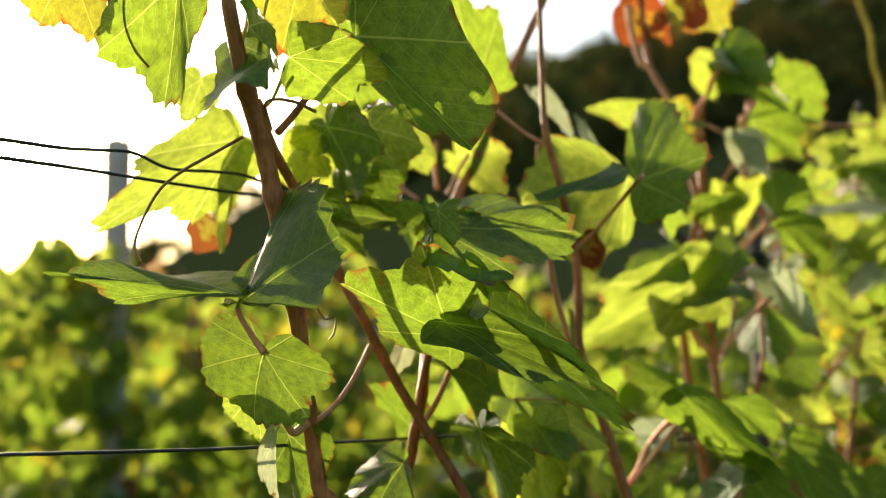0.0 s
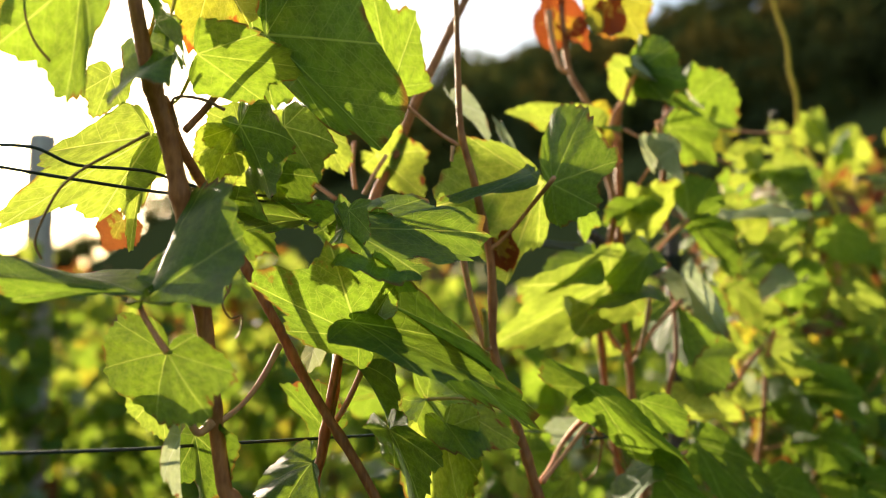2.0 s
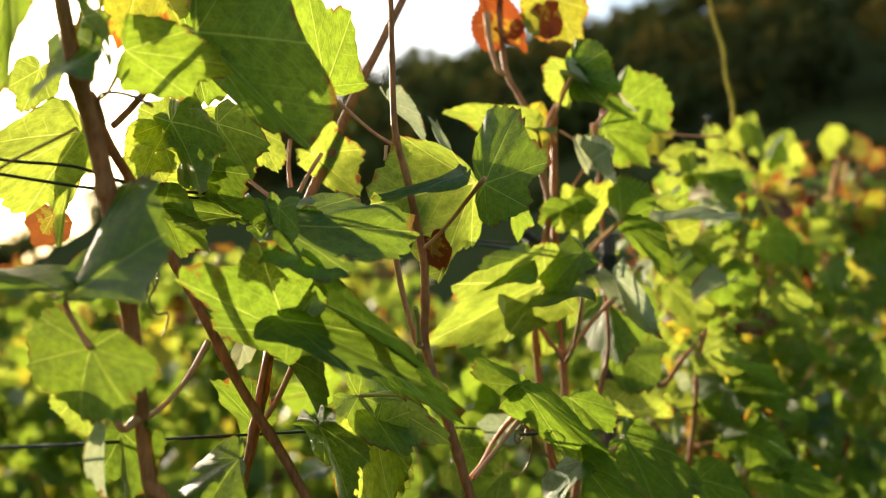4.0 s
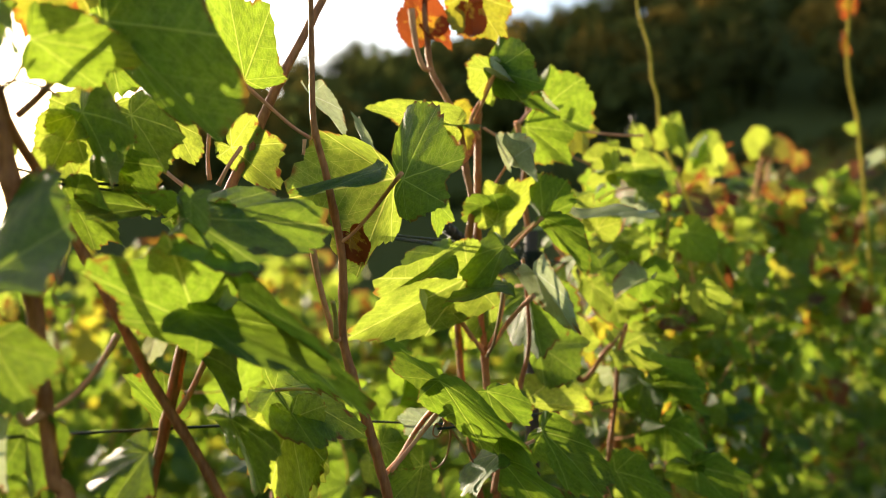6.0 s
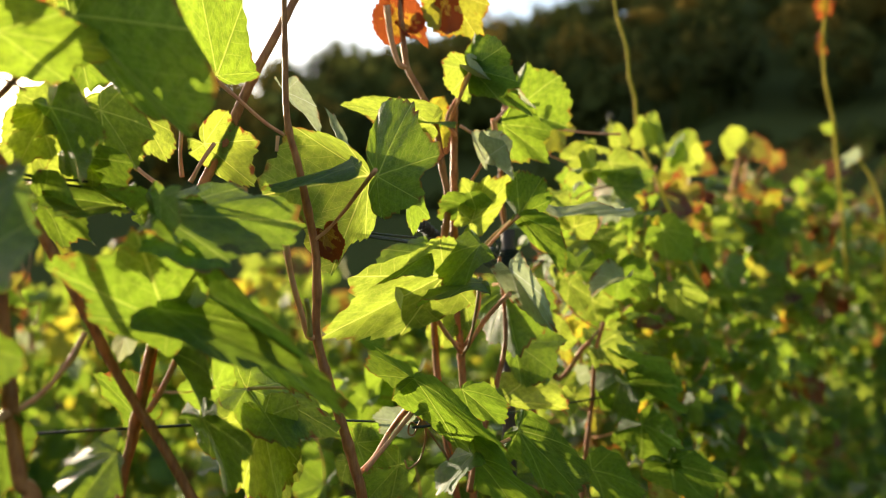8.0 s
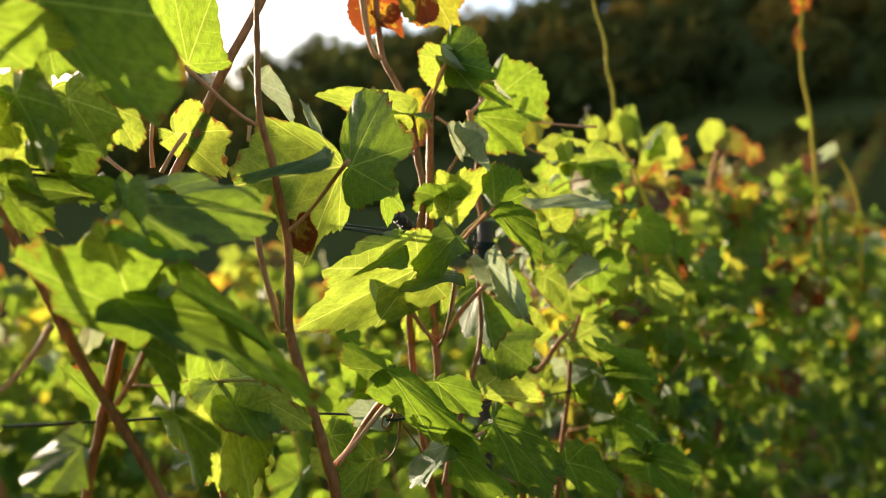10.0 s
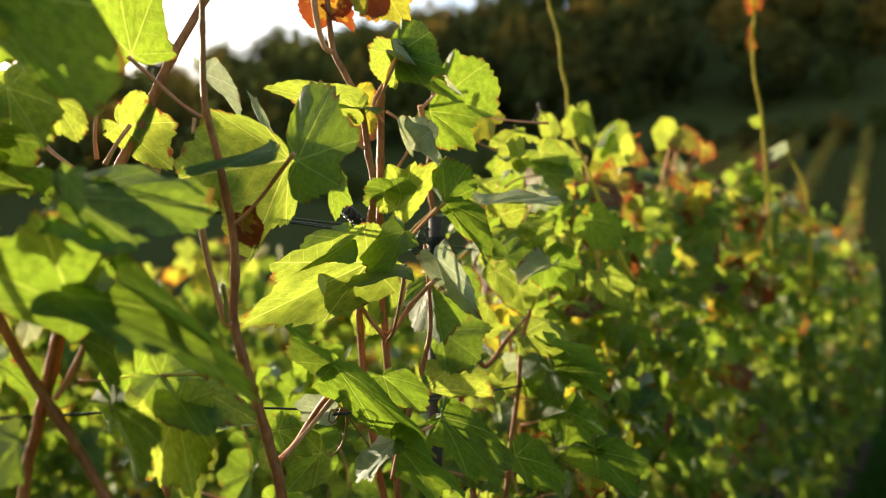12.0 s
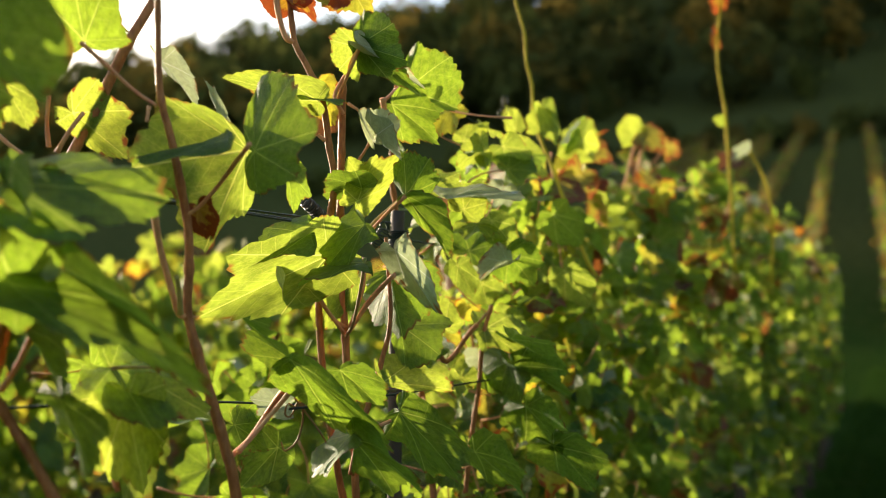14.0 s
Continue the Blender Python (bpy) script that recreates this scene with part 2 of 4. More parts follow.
def leaf_shape(rng, spokes, rings, teeth=True, fold=0.1, curl=0.15, side=0.1, wave=0.06, sinus=1.0, holes=0, tooth=1.0):
    """Vertices, faces, flat places and rim values of a leaf one unit long, petiole at the origin, tip towards +y, face up +z."""
    ang = np.linspace(-math.pi, math.pi, spokes, endpoint=False) + math.pi / spokes
    deg = np.degrees(np.abs(ang))
    base = np.interp(deg, LOBE_AT, LOBE_R)
    full = np.interp(deg, (0, 50, 104, 150, 180), (1.0, 0.93, 0.8, 0.62, 0.05))
    base = full + (base - full) * sinus
    ph = rng.uniform(0, 6.28, 5)
    base = base * (1 + 0.05 * np.sin(2 * ang + ph[0]) + 0.05 * np.sin(5 * ang + ph[1]) + 0.03 * np.sin(9 * ang + ph[2]))
    if teeth:
        saw = (np.arange(spokes) % 4) / 3.0
        big = 0.5 + 0.5 * np.sin(ang * 13 + ph[3])
        base = base * (1 + tooth * (saw - 0.5) * (0.035 + 0.05 * big) * np.clip(base, 0.2, 1))
    fr = (np.arange(1, rings + 1) / rings) ** 0.85
    x = np.concatenate(([0.0], (fr[:, None] * base * np.sin(ang)).ravel()))
    y = np.concatenate(([0.0], (fr[:, None] * base * np.cos(ang)).ravel()))
    rim = np.concatenate(([0.0], np.repeat(fr, spokes)))
    r = np.hypot(x, y)
    phi = np.arctan2(x, y)
    sect = np.abs((np.degrees(phi) + 25) % 50 - 25) / 25
    z = fold * np.abs(x) + 0.018 * r * sect ** 2 - curl * np.sign(y) * y * y - side * x * x
    z += wave * r * np.sin(phi * 3 + ph[3]) + wave * 0.7 * r * np.sin(phi * 7 + ph[4]) * rim ** 2
    z += 0.007 * np.sin(x * 23 + ph[0]) * np.sin(y * 21 + ph[1])
    faces = []
    for i in range(spokes):
        j = (i + 1) % spokes
        if i == spokes - 1:
            continue
        faces.append((0, 1 + j, 1 + i))
        for k in range(rings - 1):
            a = 1 + k * spokes
            faces.append((a + i, a + j, a + spokes + j, a + spokes + i))
    if holes:
        gone = set()
        for _ in range(holes):
            i, k = rng.randint(8, spokes - 10), rng.randint(2, rings - 2)
            wide = rng.randint(2, 6)
            for q in range(wide):
                gone.add((i + q, k))
                if 0 < q < wide - 1:
                    gone.add((i + q, min(k + 1, rings - 2)))
        keep = []
        for f in faces:
            if len(f) == 4:
                i, k = (f[0] - 1) % spokes, (f[0] - 1) // spokes
                if (i, k) in gone:
                    continue
            keep.append(f)
        faces = keep
    return np.stack([x, y, z], 1), faces, np.stack([x, y], 1), rim


def unit(v):
    return v / max(np.linalg.norm(v), 1e-9)


LEAF_COUNT = [0]


def leaf(cane, base, tip, side_at, look_of="green", fold=0.06, curl=0.13, side=0.12, wave=0.065, sinus=0.4, holes=0, other=None, back=0.45, tooth=1.0, label=""):
    """One large leaf: where the petiole meets it, its tip, and the widest place of one side (other: of both sides, for a folded leaf)."""
    b, t, s = (np.array(v, dtype=float) for v in (base, tip, side_at))
    LEAF_COUNT[0] += 1
    rng = np.random.RandomState(100 + LEAF_COUNT[0])
    v = t - b
    lat = s - b
    lat = lat - v * np.dot(lat, v) / np.dot(v, v)
    lat2 = -lat
    if other is not None:
        lat2 = np.array(other, dtype=float) - b
        lat2 = lat2 - v * np.dot(lat2, v) / np.dot(v, v)
    w = 0.5 * (np.linalg.norm(lat) + np.linalg.norm(lat2)) / 0.8
    n = unit(np.cross(lat - lat2, v))
    if n[2] < 0:
        n = -n
    shape, faces, flat, rim = leaf_shape(rng, 144, 7, True, fold, curl, side, wave, sinus, holes, tooth)
    size = np.linalg.norm(v)
    x = shape[:, :1]
    shape[:, 1] = np.where(shape[:, 1] < 0, shape[:, 1] * back, shape[:, 1])
    verts = b + np.where(x > 0, x * lat, -x * lat2) / 0.8 + shape[:, 1:2] * v + shape[:, 2:] * n * 0.5 * (size + w)
    me = mesh_from("leaf", verts - b, faces, LEAF[look_of], flat, rim)
    return part("leaf", me, cane, label, Matrix.Translation(b))


def smooth_line(points, steps=6):
    """Points along a soft curve through the given ones."""
    p = np.array(points, dtype=float)
    if len(p) == 2:
        f = np.linspace(0, 1, steps + 1)[:, None]
        return p[0] * (1 - f) + p[1] * f
    e = np.vstack([2 * p[0] - p[1], p, 2 * p[-1] - p[-2]])
    out = []
    for i in range(1, len(e) - 2):
        for f in np.arange(steps) / steps:
            out.append(0.5 * (2 * e[i] + (e[i + 1] - e[i - 1]) * f + (2 * e[i - 1] - 5 * e[i] + 4 * e[i + 1] - e[i + 2]) * f * f + (3 * e[i] - e[i - 1] - 3 * e[i + 1] + e[i + 2]) * f ** 3))
    return np.array(out + [e[-2]])


def tube_shape(line, radii, sides=8, knots=0.0, rough=0.0, seed=0):
    """A tube along a line; knots: metres between swollen joints."""
    line = np.asarray(line, dtype=float)
    rad = np.interp(np.linspace(0, 1, len(line)), np.linspace(0, 1, len(radii)), radii)
    run = np.concatenate(([0], np.cumsum(np.linalg.norm(np.diff(line, axis=0), axis=1))))
    if knots:
        d = np.abs((run + 0.4 * knots) % knots - 0.5 * knots)
        rad = rad * (1 + 0.22 * np.exp(-(d / 0.005) ** 2))
    rng = np.random.RandomState(seed)
    tang = np.gradient(line, axis=0)
    ref = np.array((0.31, 0.17, 0.93)) if abs(unit(tang[0])[2]) < 0.8 else np.array((0.9, 0.3, 0.1))
    verts, faces = [], []
    for i, c in enumerate(line):
        t = unit(tang[i])
        a = unit(np.cross(t, ref))
        ref = np.cross(a, t)
        b = np.cross(t, a)
        for k in range(sides):
            q = 2 * math.pi * k / sides
            verts.append(c + rad[i] * (1 + rough * rng.uniform(-1, 1)) * (math.cos(q) * a + math.sin(q) * b))
    for i in range(len(line) - 1):
        for k in range(sides):
            j = (k + 1) % sides
            faces.append((i * sides + k, i * sides + j, (i + 1) * sides + j, (i + 1) * sides + k))
    faces.append(tuple(range(sides))[::-1])
    faces.append(tuple((len(line) - 1) * sides + k for k in range(sides)))
    return verts, faces


def tube(name, parent, points, radii, material, label="", steps=6, sides=8, knots=0.0, rough=0.0):
    p0 = np.array(points[0], dtype=float)
    verts, faces = tube_shape(smooth_line(points, steps), radii, sides, knots, rough, len(points))
    return part(name, mesh_from(name, np.array(verts) - p0, faces, material), parent, label, Matrix.Translation(p0))


def cane_of(vine, points, radii, label="", material=None, knots=0.07, steps=10):
    return tube("cane", vine, points, radii, material or CANE, label, steps, 10, knots, 0.03)


def stalk(cane, points, radius=0.0014, material=None):
    return tube("petiole", cane, points, (radius * 1.35, radius, radius * 1.1), material or PETIOLE, "", 5, 7)


def tendril(cane, points, radius=0.0008, material=None):
    return tube("tendril", cane, points, (radius, radius * 0.7), material or TENDRIL, "thin curling tendril", 8, 6)


# ---- ground, hill and woods ----
RIDGE_AZ = (-180, -90, -60, -30, -18, -13, -9, -5, 0, 5, 16, 25, 45, 90, 135, 180)
RIDGE_EL = (4, 2, 2, 2.5, 3.5, 7.0, 10.0, 12.0, 13.4, 14.8, 17.0, 19.4, 21.5, 19, 8, 4)


def ground_z(x, y):
    """Height of the land: level lanes, a gentle fall behind the row, the vineyard slope, a terrace, the wooded hill."""
    d = math.hypot(x, y)
    az = math.degrees(math.atan2(x, y))
    crest = 210 * math.tan(radians(np.interp(az, RIDGE_AZ, RIDGE_EL)))
    p = (x - ORIGIN[0]) * OUT[0] + (y - ORIGIN[1]) * OUT[1]
    low = -0.1 * min(max(-p - 0.8, 0.0), 12.0)
    f = np.interp(d, (0, 26, 32, 80, 92, 98, 114, 150, 210, 300, 2500), (0, 0, 0.01, 0.175, 0.21, 0.225, 0.34, 0.6, 1.0, 1.06, 0.4))
    return float(low * np.interp(d, (0, 26, 60), (1, 1, 0)) + crest * f)


def build_ground():
    rings = np.concatenate([np.linspace(0.6, 12, 20), np.linspace(13, 34, 16), np.linspace(37, 100, 26), np.linspace(105, 220, 24), (260, 320, 500, 900, 1600, 2500)])
    n = 180
    verts, faces = [(0, 0, ground_z(0, 0))], []
    for d in rings:
        for k in range(n):
            q = 2 * math.pi * k / n
            x, y = d * math.sin(q), d * math.cos(q)
            verts.append((x, y, ground_z(x, y) + 0.04 * noise.noise(Vector((x * 0.3, y * 0.3, 0))) * min(1, d / 6)))
    for k in range(n):
        faces.append((0, 1 + (k + 1) % n, 1 + k))
        for i in range(len(rings) - 1):
            a = 1 + i * n
            faces.append((a + k, a + (k + 1) % n, a + n + (k + 1) % n, a + n + k))
    thing("ground", "grassy ground rising to a wooded hill", "ground", kind="structure", me=mesh_from("ground", verts, faces, GROUND))


def build_woods():
    """The far woods on the hill: many crowns, each made of leafy clumps round its limbs, and a belt of low bushes above the vineyard."""
    rng = np.random.RandomState(21)
    verts, faces, tones = [], [], []
    spots = []
    while len(spots) < 640:
        az, d = rng.uniform(-32, 66), 108 + 114 * rng.uniform() ** 0.85
        if az < -8 and d < 190:
            continue
        spots.append((az, d, rng.uniform(5.0, 11.5) * (0.75 if az < -6 else 1.0)))
    for _ in range(110):
        spots.append((rng.uniform(8, 62), rng.uniform(95, 101), rng.uniform(1.6, 3.6)))
    for az, d, tall in spots:
        q = radians(az)
        x, y = d * math.sin(q), d * math.cos(q)
        first = len(verts)
        c = np.array((x, y, ground_z(x, y) + tall * 0.55))
        lobes = [(c + rng.normal(0, 1, 3) * tall * (0.17, 0.17, 0.15), tall * rng.uniform(0.17, 0.3)) for _ in range(9)]
        for centre, rad in lobes:
            way, w1, w2, w3 = rng.normal(0, 1, (4, 22, 3))
            way /= np.linalg.norm(way, axis=1)[:, None]
            at = centre + way * rad * rng.uniform(0.75, 1.08, (22, 1))
            a = np.cross(way + 0.3 * w1, w2)
            a /= np.linalg.norm(a, axis=1)[:, None]
            b = np.cross(a, way + 0.3 * w3)
            b /= np.linalg.norm(b, axis=1)[:, None]
            k, s = len(verts), rad * rng.uniform(0.2, 0.4, (22, 1))
            verts += list(np.stack([at + a * s, at + b * s * 0.8, at - a * s * 0.9 + b * 0.2 * s, at - b * s * 0.7], 1).reshape(-1, 3))
            faces += [(k + q, k + q + 1, k + q + 2, k + q + 3) for q in range(0, 88, 4)]
        k = len(verts)
        for i in range(5):
            u = (0.25 * math.cos(i * 1.257), 0.25 * math.sin(i * 1.257))
            verts += [(x + u[0], y + u[1], ground_z(x, y) - 0.5), (x + u[0] * 0.5, y + u[1] * 0.5, c[2])]
        for i in range(5):
            j = (i + 1) % 5
            faces.append((k + 2 * i, k + 2 * j, k + 2 * j + 1, k + 2 * i + 1))
        tones += [rng.uniform()] * (len(verts) - first)
    thing("woodland", "dark mixed woods in early autumn on the hillside", "woods", kind="stuff", me=mesh_from("woodland", verts, faces, WOODS, rim=tones, smooth=False))


# ---- vines seen as a mass ----
def leaf_mass(rng, spots, spokes=17, rings=2, materials=None):
    """Many leaves in one mesh. spots: place, tip direction, face direction, size, and look."""
    verts, faces, uvs, rims, mats, k = [], [], [], [], [], 0
    looks = ["green", "fresh", "yellow", "rust", "pale", "dry", "olive"]
    shapes = [leaf_shape(rng, spokes, rings, False, rng.uniform(-0.15, 0.3), rng.uniform(-0.1, 0.45), rng.uniform(-0.1, 0.3), 0.13) for _ in range(16)]
    for at, way, face, size, look_of in spots:
        sh, fc, fl, rim = shapes[rng.randint(len(shapes))]
        t = unit(way)
        lat = unit(np.cross(t, face))
        n = np.cross(lat, t)
        verts.append(at + size * (sh[:, :1] * lat * rng.uniform(0.85, 1.1) + sh[:, 1:2] * t + sh[:, 2:] * n))
        uvs.append(fl)
        rims.append(rim)
        faces += [tuple(i + k for i in f) for f in fc]
        mats += [looks.index(look_of)] * len(fc)
        k += len(sh)
    me = mesh_from("foliage", np.vstack(verts), faces, MASS["green"], np.vstack(uvs), np.concatenate(rims))
    for key in looks[1:]:
        me.materials.append(MASS[key])
    me.polygons.foreach_set("material_index", np.array(mats, dtype=np.int32))
    return me


def pick_look(rng, high=0.0):
    """The tone of a leaf: mostly green low down, yellow and rust towards the tips."""
    q = rng.uniform()
    if q < 0.62 - 0.36 * high:
        return "green"
    if q < 0.85 - 0.2 * high:
        return "fresh"
    if q < 0.9 - 0.08 * high:
        return "yellow"
    if q < 0.93:
        return "olive"
    if q < 0.955:
        return "rust" if high > 0.2 else "green"
    return "pale" if q < 0.985 else "dry"


def hanging_leaf(rng, at, out, size, look_of):
    """A leaf that hangs from its petiole and faces out of the row."""
    way = np.array((0, 0, -0.8)) + out * rng.uniform(-0.2, 0.7) + ALONG * rng.normal(0, 0.6) + rng.normal(0, 0.35, 3)
    face = out * rng.uniform(0.0, 1.0) + np.array((0, 0, rng.uniform(0.0, 1.0))) + ALONG * rng.normal(0, 0.65)
    if rng.uniform() < 0.22:  # some blades lie flat, held out by their petiole
        way = out * 0.8 + np.array((0, 0, -0.25)) + rng.normal(0, 0.4, 3)
        face = np.array((0, 0, 1.0)) + rng.normal(0, 0.3, 3)
    return (at, way, face, size, look_of)


def mass_spots(rng, count, lo, hi, half_length, thick, size=(0.035, 0.062), lean=0.0):
    spots = []
    for _ in range(count):
        s = rng.uniform(-half_length, half_length)
        top = hi + 0.09 * math.sin(s * 9 + lo * 50) + 0.05 * math.sin(s * 23)
        z = lo + (top - lo) * rng.uniform() ** 0.8
        p = thick * np.clip(rng.normal(lean, 0.55), -1 + lean, 1)
        out = OUT if rng.uniform() < 0.5 + 0.45 * np.sign(p) else -OUT
        high = max(0.0, min(1.0, (z - hi + 0.35) / 0.35))
        spots.append(hanging_leaf(rng, s * ALONG + p * OUT + np.array((0, 0, z)), out, rng.uniform(*size), pick_look(rng, high)))
    return spots


LEAF_LIBRARY = {}


def leaf_pieces(parent, spots, rng):
    """Leaves as objects of their own that share a few meshes."""
    for at, way, face, size, look_of in spots:
        key = (look_of, rng.randint(7))
        if key not in LEAF_LIBRARY:
            g = np.random.RandomState(40 + len(LEAF_LIBRARY))
            sh, fc, fl, rim = leaf_shape(g, 56, 3, True, g.uniform(-0.15, 0.6), g.uniform(-0.2, 0.6), g.uniform(-0.2, 0.5), 0.12, 0.5)
            LEAF_LIBRARY[key] = mesh_from("leaf", sh, fc, LEAF[look_of], fl, rim)
        t = unit(way)
        lat = unit(np.cross(t, face))
        n = np.cross(lat, t)
        wide = rng.uniform(0.85, 1.15)
        m = Matrix(((lat[0] * wide, t[0], n[0], 0), (lat[1] * wide, t[1], n[1], 0), (lat[2] * wide, t[2], n[2], 0), (0, 0, 0, 1)))
        part("leaf", LEAF_LIBRARY[key], parent, "", Matrix.Translation(at) @ m @ Matrix.Scale(size, 4))
        if rng.uniform() < 0.5:
            if "petiole" not in LEAF_LIBRARY:
                bow = [(0.12 * math.sin(2.6 * f), 0.0, f) for f in np.linspace(0, 1, 5)]
                LEAF_LIBRARY["petiole"] = mesh_from("petiole", *tube_shape(bow, (0.018, 0.015, 0.014, 0.02), 5), PETIOLE)
            up = unit(-0.6 * t + np.array((0, 0, rng.uniform(-0.6, 0.4))) - rng.uniform(0, 0.8) * OUT + rng.normal(0, 0.3, 3))
            ax = unit(np.cross(up, face))
            ay = np.cross(up, ax)
            m = Matrix(((ax[0], ay[0], up[0], 0), (ax[1], ay[1], up[1], 0), (ax[2], ay[2], up[2], 0), (0, 0, 0, 1)))
            part("petiole", LEAF_LIBRARY["petiole"], parent, "", Matrix.Translation(at) @ m @ Matrix.Scale(rng.uniform(0.06, 0.1), 4))


def trunk_of(vine, rng, foot=(0, 0, 0), head_z=0.75):
    f = np.array(foot, dtype=float)
    pts = [f + np.array((rng.normal(0, 0.012), rng.normal(0, 0.012), z)) for z in (-0.08, 0.1, 0.3, 0.5, head_z - 0.08, head_z)]
    return tube("trunk", vine, pts, (0.032, 0.026, 0.023, 0.022, 0.027, 0.016), OLD_WOOD, "gnarled old trunk with shaggy bark", 5, 10, 0, 0.14)


def mass_vine(rng, count, lo=0.55, hi=1.68, length=0.5, thick=0.2, spokes=17, rings=2, label="", canes=6, pieces=False, size=(0.035, 0.062)):
    vine = thing("grapevine", label or "bushy green grapevine trained on trellis wires", "grapevine", "vines of the row")
    trunk_of(vine, rng)
    for i in range(canes):
        s = (i + 0.5) / canes * 2 * length - length
        pts = [np.array((0, 0, 0.72)) + 0.1 * s * ALONG, s * 0.8 * ALONG + np.array((0, 0, 0.85)), s * ALONG + rng.normal(0, 0.02, 3) + np.array((0, 0, 1.2)), s * 1.05 * ALONG + rng.normal(0, 0.04, 3) * (1, 1, 0) + np.array((0, 0, hi - rng.uniform(-0.05, 0.2)))]
        cane_of(vine, pts, (0.0055, 0.0045, 0.0035, 0.002), steps=6)
    if pieces:
        leaf_pieces(vine, mass_spots(rng, count, lo, hi, length, thick, (0.034, 0.063), 0.35), rng)
        return vine
    fol = part("foliage", leaf_mass(rng, mass_spots(rng, count, lo, hi, length, thick, size), spokes, rings), vine)
    tagged(fol, kind="stuff")
    return vine


def place_vine(vine, s, p, turn=0.0, first=False, group=""):
    at = in_row(s, p, 0)
    m = Matrix.Translation((at[0], at[1], ground_z(at[0], at[1]))) @ pose(0, 0, 0, 0, 0, turn)
    if first:
        vine.matrix_basis = m
        got = vine
    else:
        got = copy_thing(vine, m)
    if group:
        tagged(got, group=group)
    return got


def wire(label, points, radius=0.0011):
    pts = smooth_line(points, 10)
    verts, faces = tube_shape(pts, (radius, radius), 7)
    return thing("trellis_wire", label, "wire", "trellis wires", me=mesh_from("trellis_wire", verts, faces, WIRE))


def coil(name, label, at, axis, length, radius, turns, wire_r=0.0011, seed=1):
    """Wire wound round something, with loose ends."""
    rng = np.random.RandomState(seed)
    ax = unit(np.array(axis, dtype=float))
    a = unit(np.cross(ax, (0.2, 0.9, 0.3)))
    b = np.cross(ax, a)
    line = []
    for i in range(turns * 12 + 1):
        f = i / (turns * 12)
        q = f * turns * 2 * math.pi
        r = radius * (1 + 0.12 * math.sin(q * 0.37 + seed))
        line.append(np.array(at) + ax * length * (f - 0.5) + r * (math.cos(q) * a + math.sin(q) * b))
    for i in range(1, 7):
        line.append(line[-1] + 0.006 * unit(a * math.cos(i * 0.8) + ax * math.sin(i * 1.1) + rng.normal(0, 0.3, 3)))
    verts, faces = tube_shape(line, (wire_r, wire_r), 6)
    return thing(name, label, "wire tie", "wire ties", me=mesh_from(name, verts, faces, WIRE))


def post(s, p, top, radius=0.0075, lean=(0.0, 0.0)):
    base = in_row(s, p, -0.3)
    pts = [base + np.array((lean[0] * f, lean[1] * f, (top + 0.3) * f)) for f in (0, 0.25, 0.5, 0.75, 1.0)]
    verts, faces = tube_shape(smooth_line(pts, 6), (radius, radius), 12, 0, 0.04)
    return thing("trellis_post", "slim dark weathered trellis post in the vine row", "post", "trellis posts", me=mesh_from("trellis_post", verts, faces, POST))



# ---- the first vine: pale canes close to the lane ----
vine_rng = np.random.RandomState(12)
first_vine = thing("grapevine", "grapevine with long brown canes and backlit leaves", "grapevine", "vines of the row")
trunk_of(first_vine, vine_rng, tuple(in_row(-0.6, -0.02, 0)))
cane_a = cane_of(first_vine, [(-0.134, 0.559, 1.531), (-0.132, 0.566, 1.504), (-0.127, 0.574, 1.474), (-0.123, 0.581, 1.454), (-0.115, 0.589, 1.424), (-0.109, 0.597, 1.392), (-0.101, 0.606, 1.347), (-0.095, 0.609, 1.314), (-0.091, 0.612, 1.281), (-0.087, 0.615, 1.246), (-0.081, 0.618, 1.203), (-0.074, 0.622, 1.167), (-0.100, 0.620, 0.950), (-0.130, 0.620, 0.780)], (0.0042, 0.0052, 0.006, 0.0062, 0.0055, 0.005, 0.0052, 0.0055), "smooth brown cane with swollen joints")
cane_b = cane_of(first_vine, [(-0.119, 0.587, 1.452), (-0.113, 0.608, 1.428), (-0.102, 0.636, 1.404), (-0.090, 0.668, 1.374), (-0.076, 0.681, 1.347), (-0.054, 0.681, 1.307), (-0.034, 0.680, 1.269), (-0.017, 0.680, 1.241), (0.003, 0.681, 1.209), (0.023, 0.682, 1.173), (0.050, 0.684, 1.120), (0.060, 0.675, 1.040), (0.020, 0.660, 0.900), (-0.130, 0.620, 0.780)], (0.0036, 0.0036, 0.0037, 0.0037, 0.0038, 0.005), "slanting brown cane")
cane_c = cane_of(first_vine, [(-0.006, 0.694, 1.304), (-0.013, 0.695, 1.273), (-0.019, 0.695, 1.238), (-0.024, 0.698, 1.209), (-0.030, 0.701, 1.174), (-0.040, 0.680, 1.000), (-0.060, 0.660, 0.880), (-0.130, 0.620, 0.780)], (0.003, 0.0034, 0.0038, 0.0045), "upright brown cane")
stalk(cane_a, [(-0.050, 0.655, 1.294), (-0.059, 0.642, 1.274), (-0.070, 0.629, 1.257), (-0.081, 0.617, 1.247), (-0.088, 0.616, 1.245)], 0.0018)
stalk(cane_a, [(-0.088, 0.612, 1.245), (-0.096, 0.606, 1.239), (-0.101, 0.602, 1.247), (-0.104, 0.599, 1.254)], 0.0024)
stalk(cane_c, [(0.015, 0.695, 1.296), (0.006, 0.707, 1.273), (-0.005, 0.714, 1.249), (-0.014, 0.719, 1.235)], 0.0022)
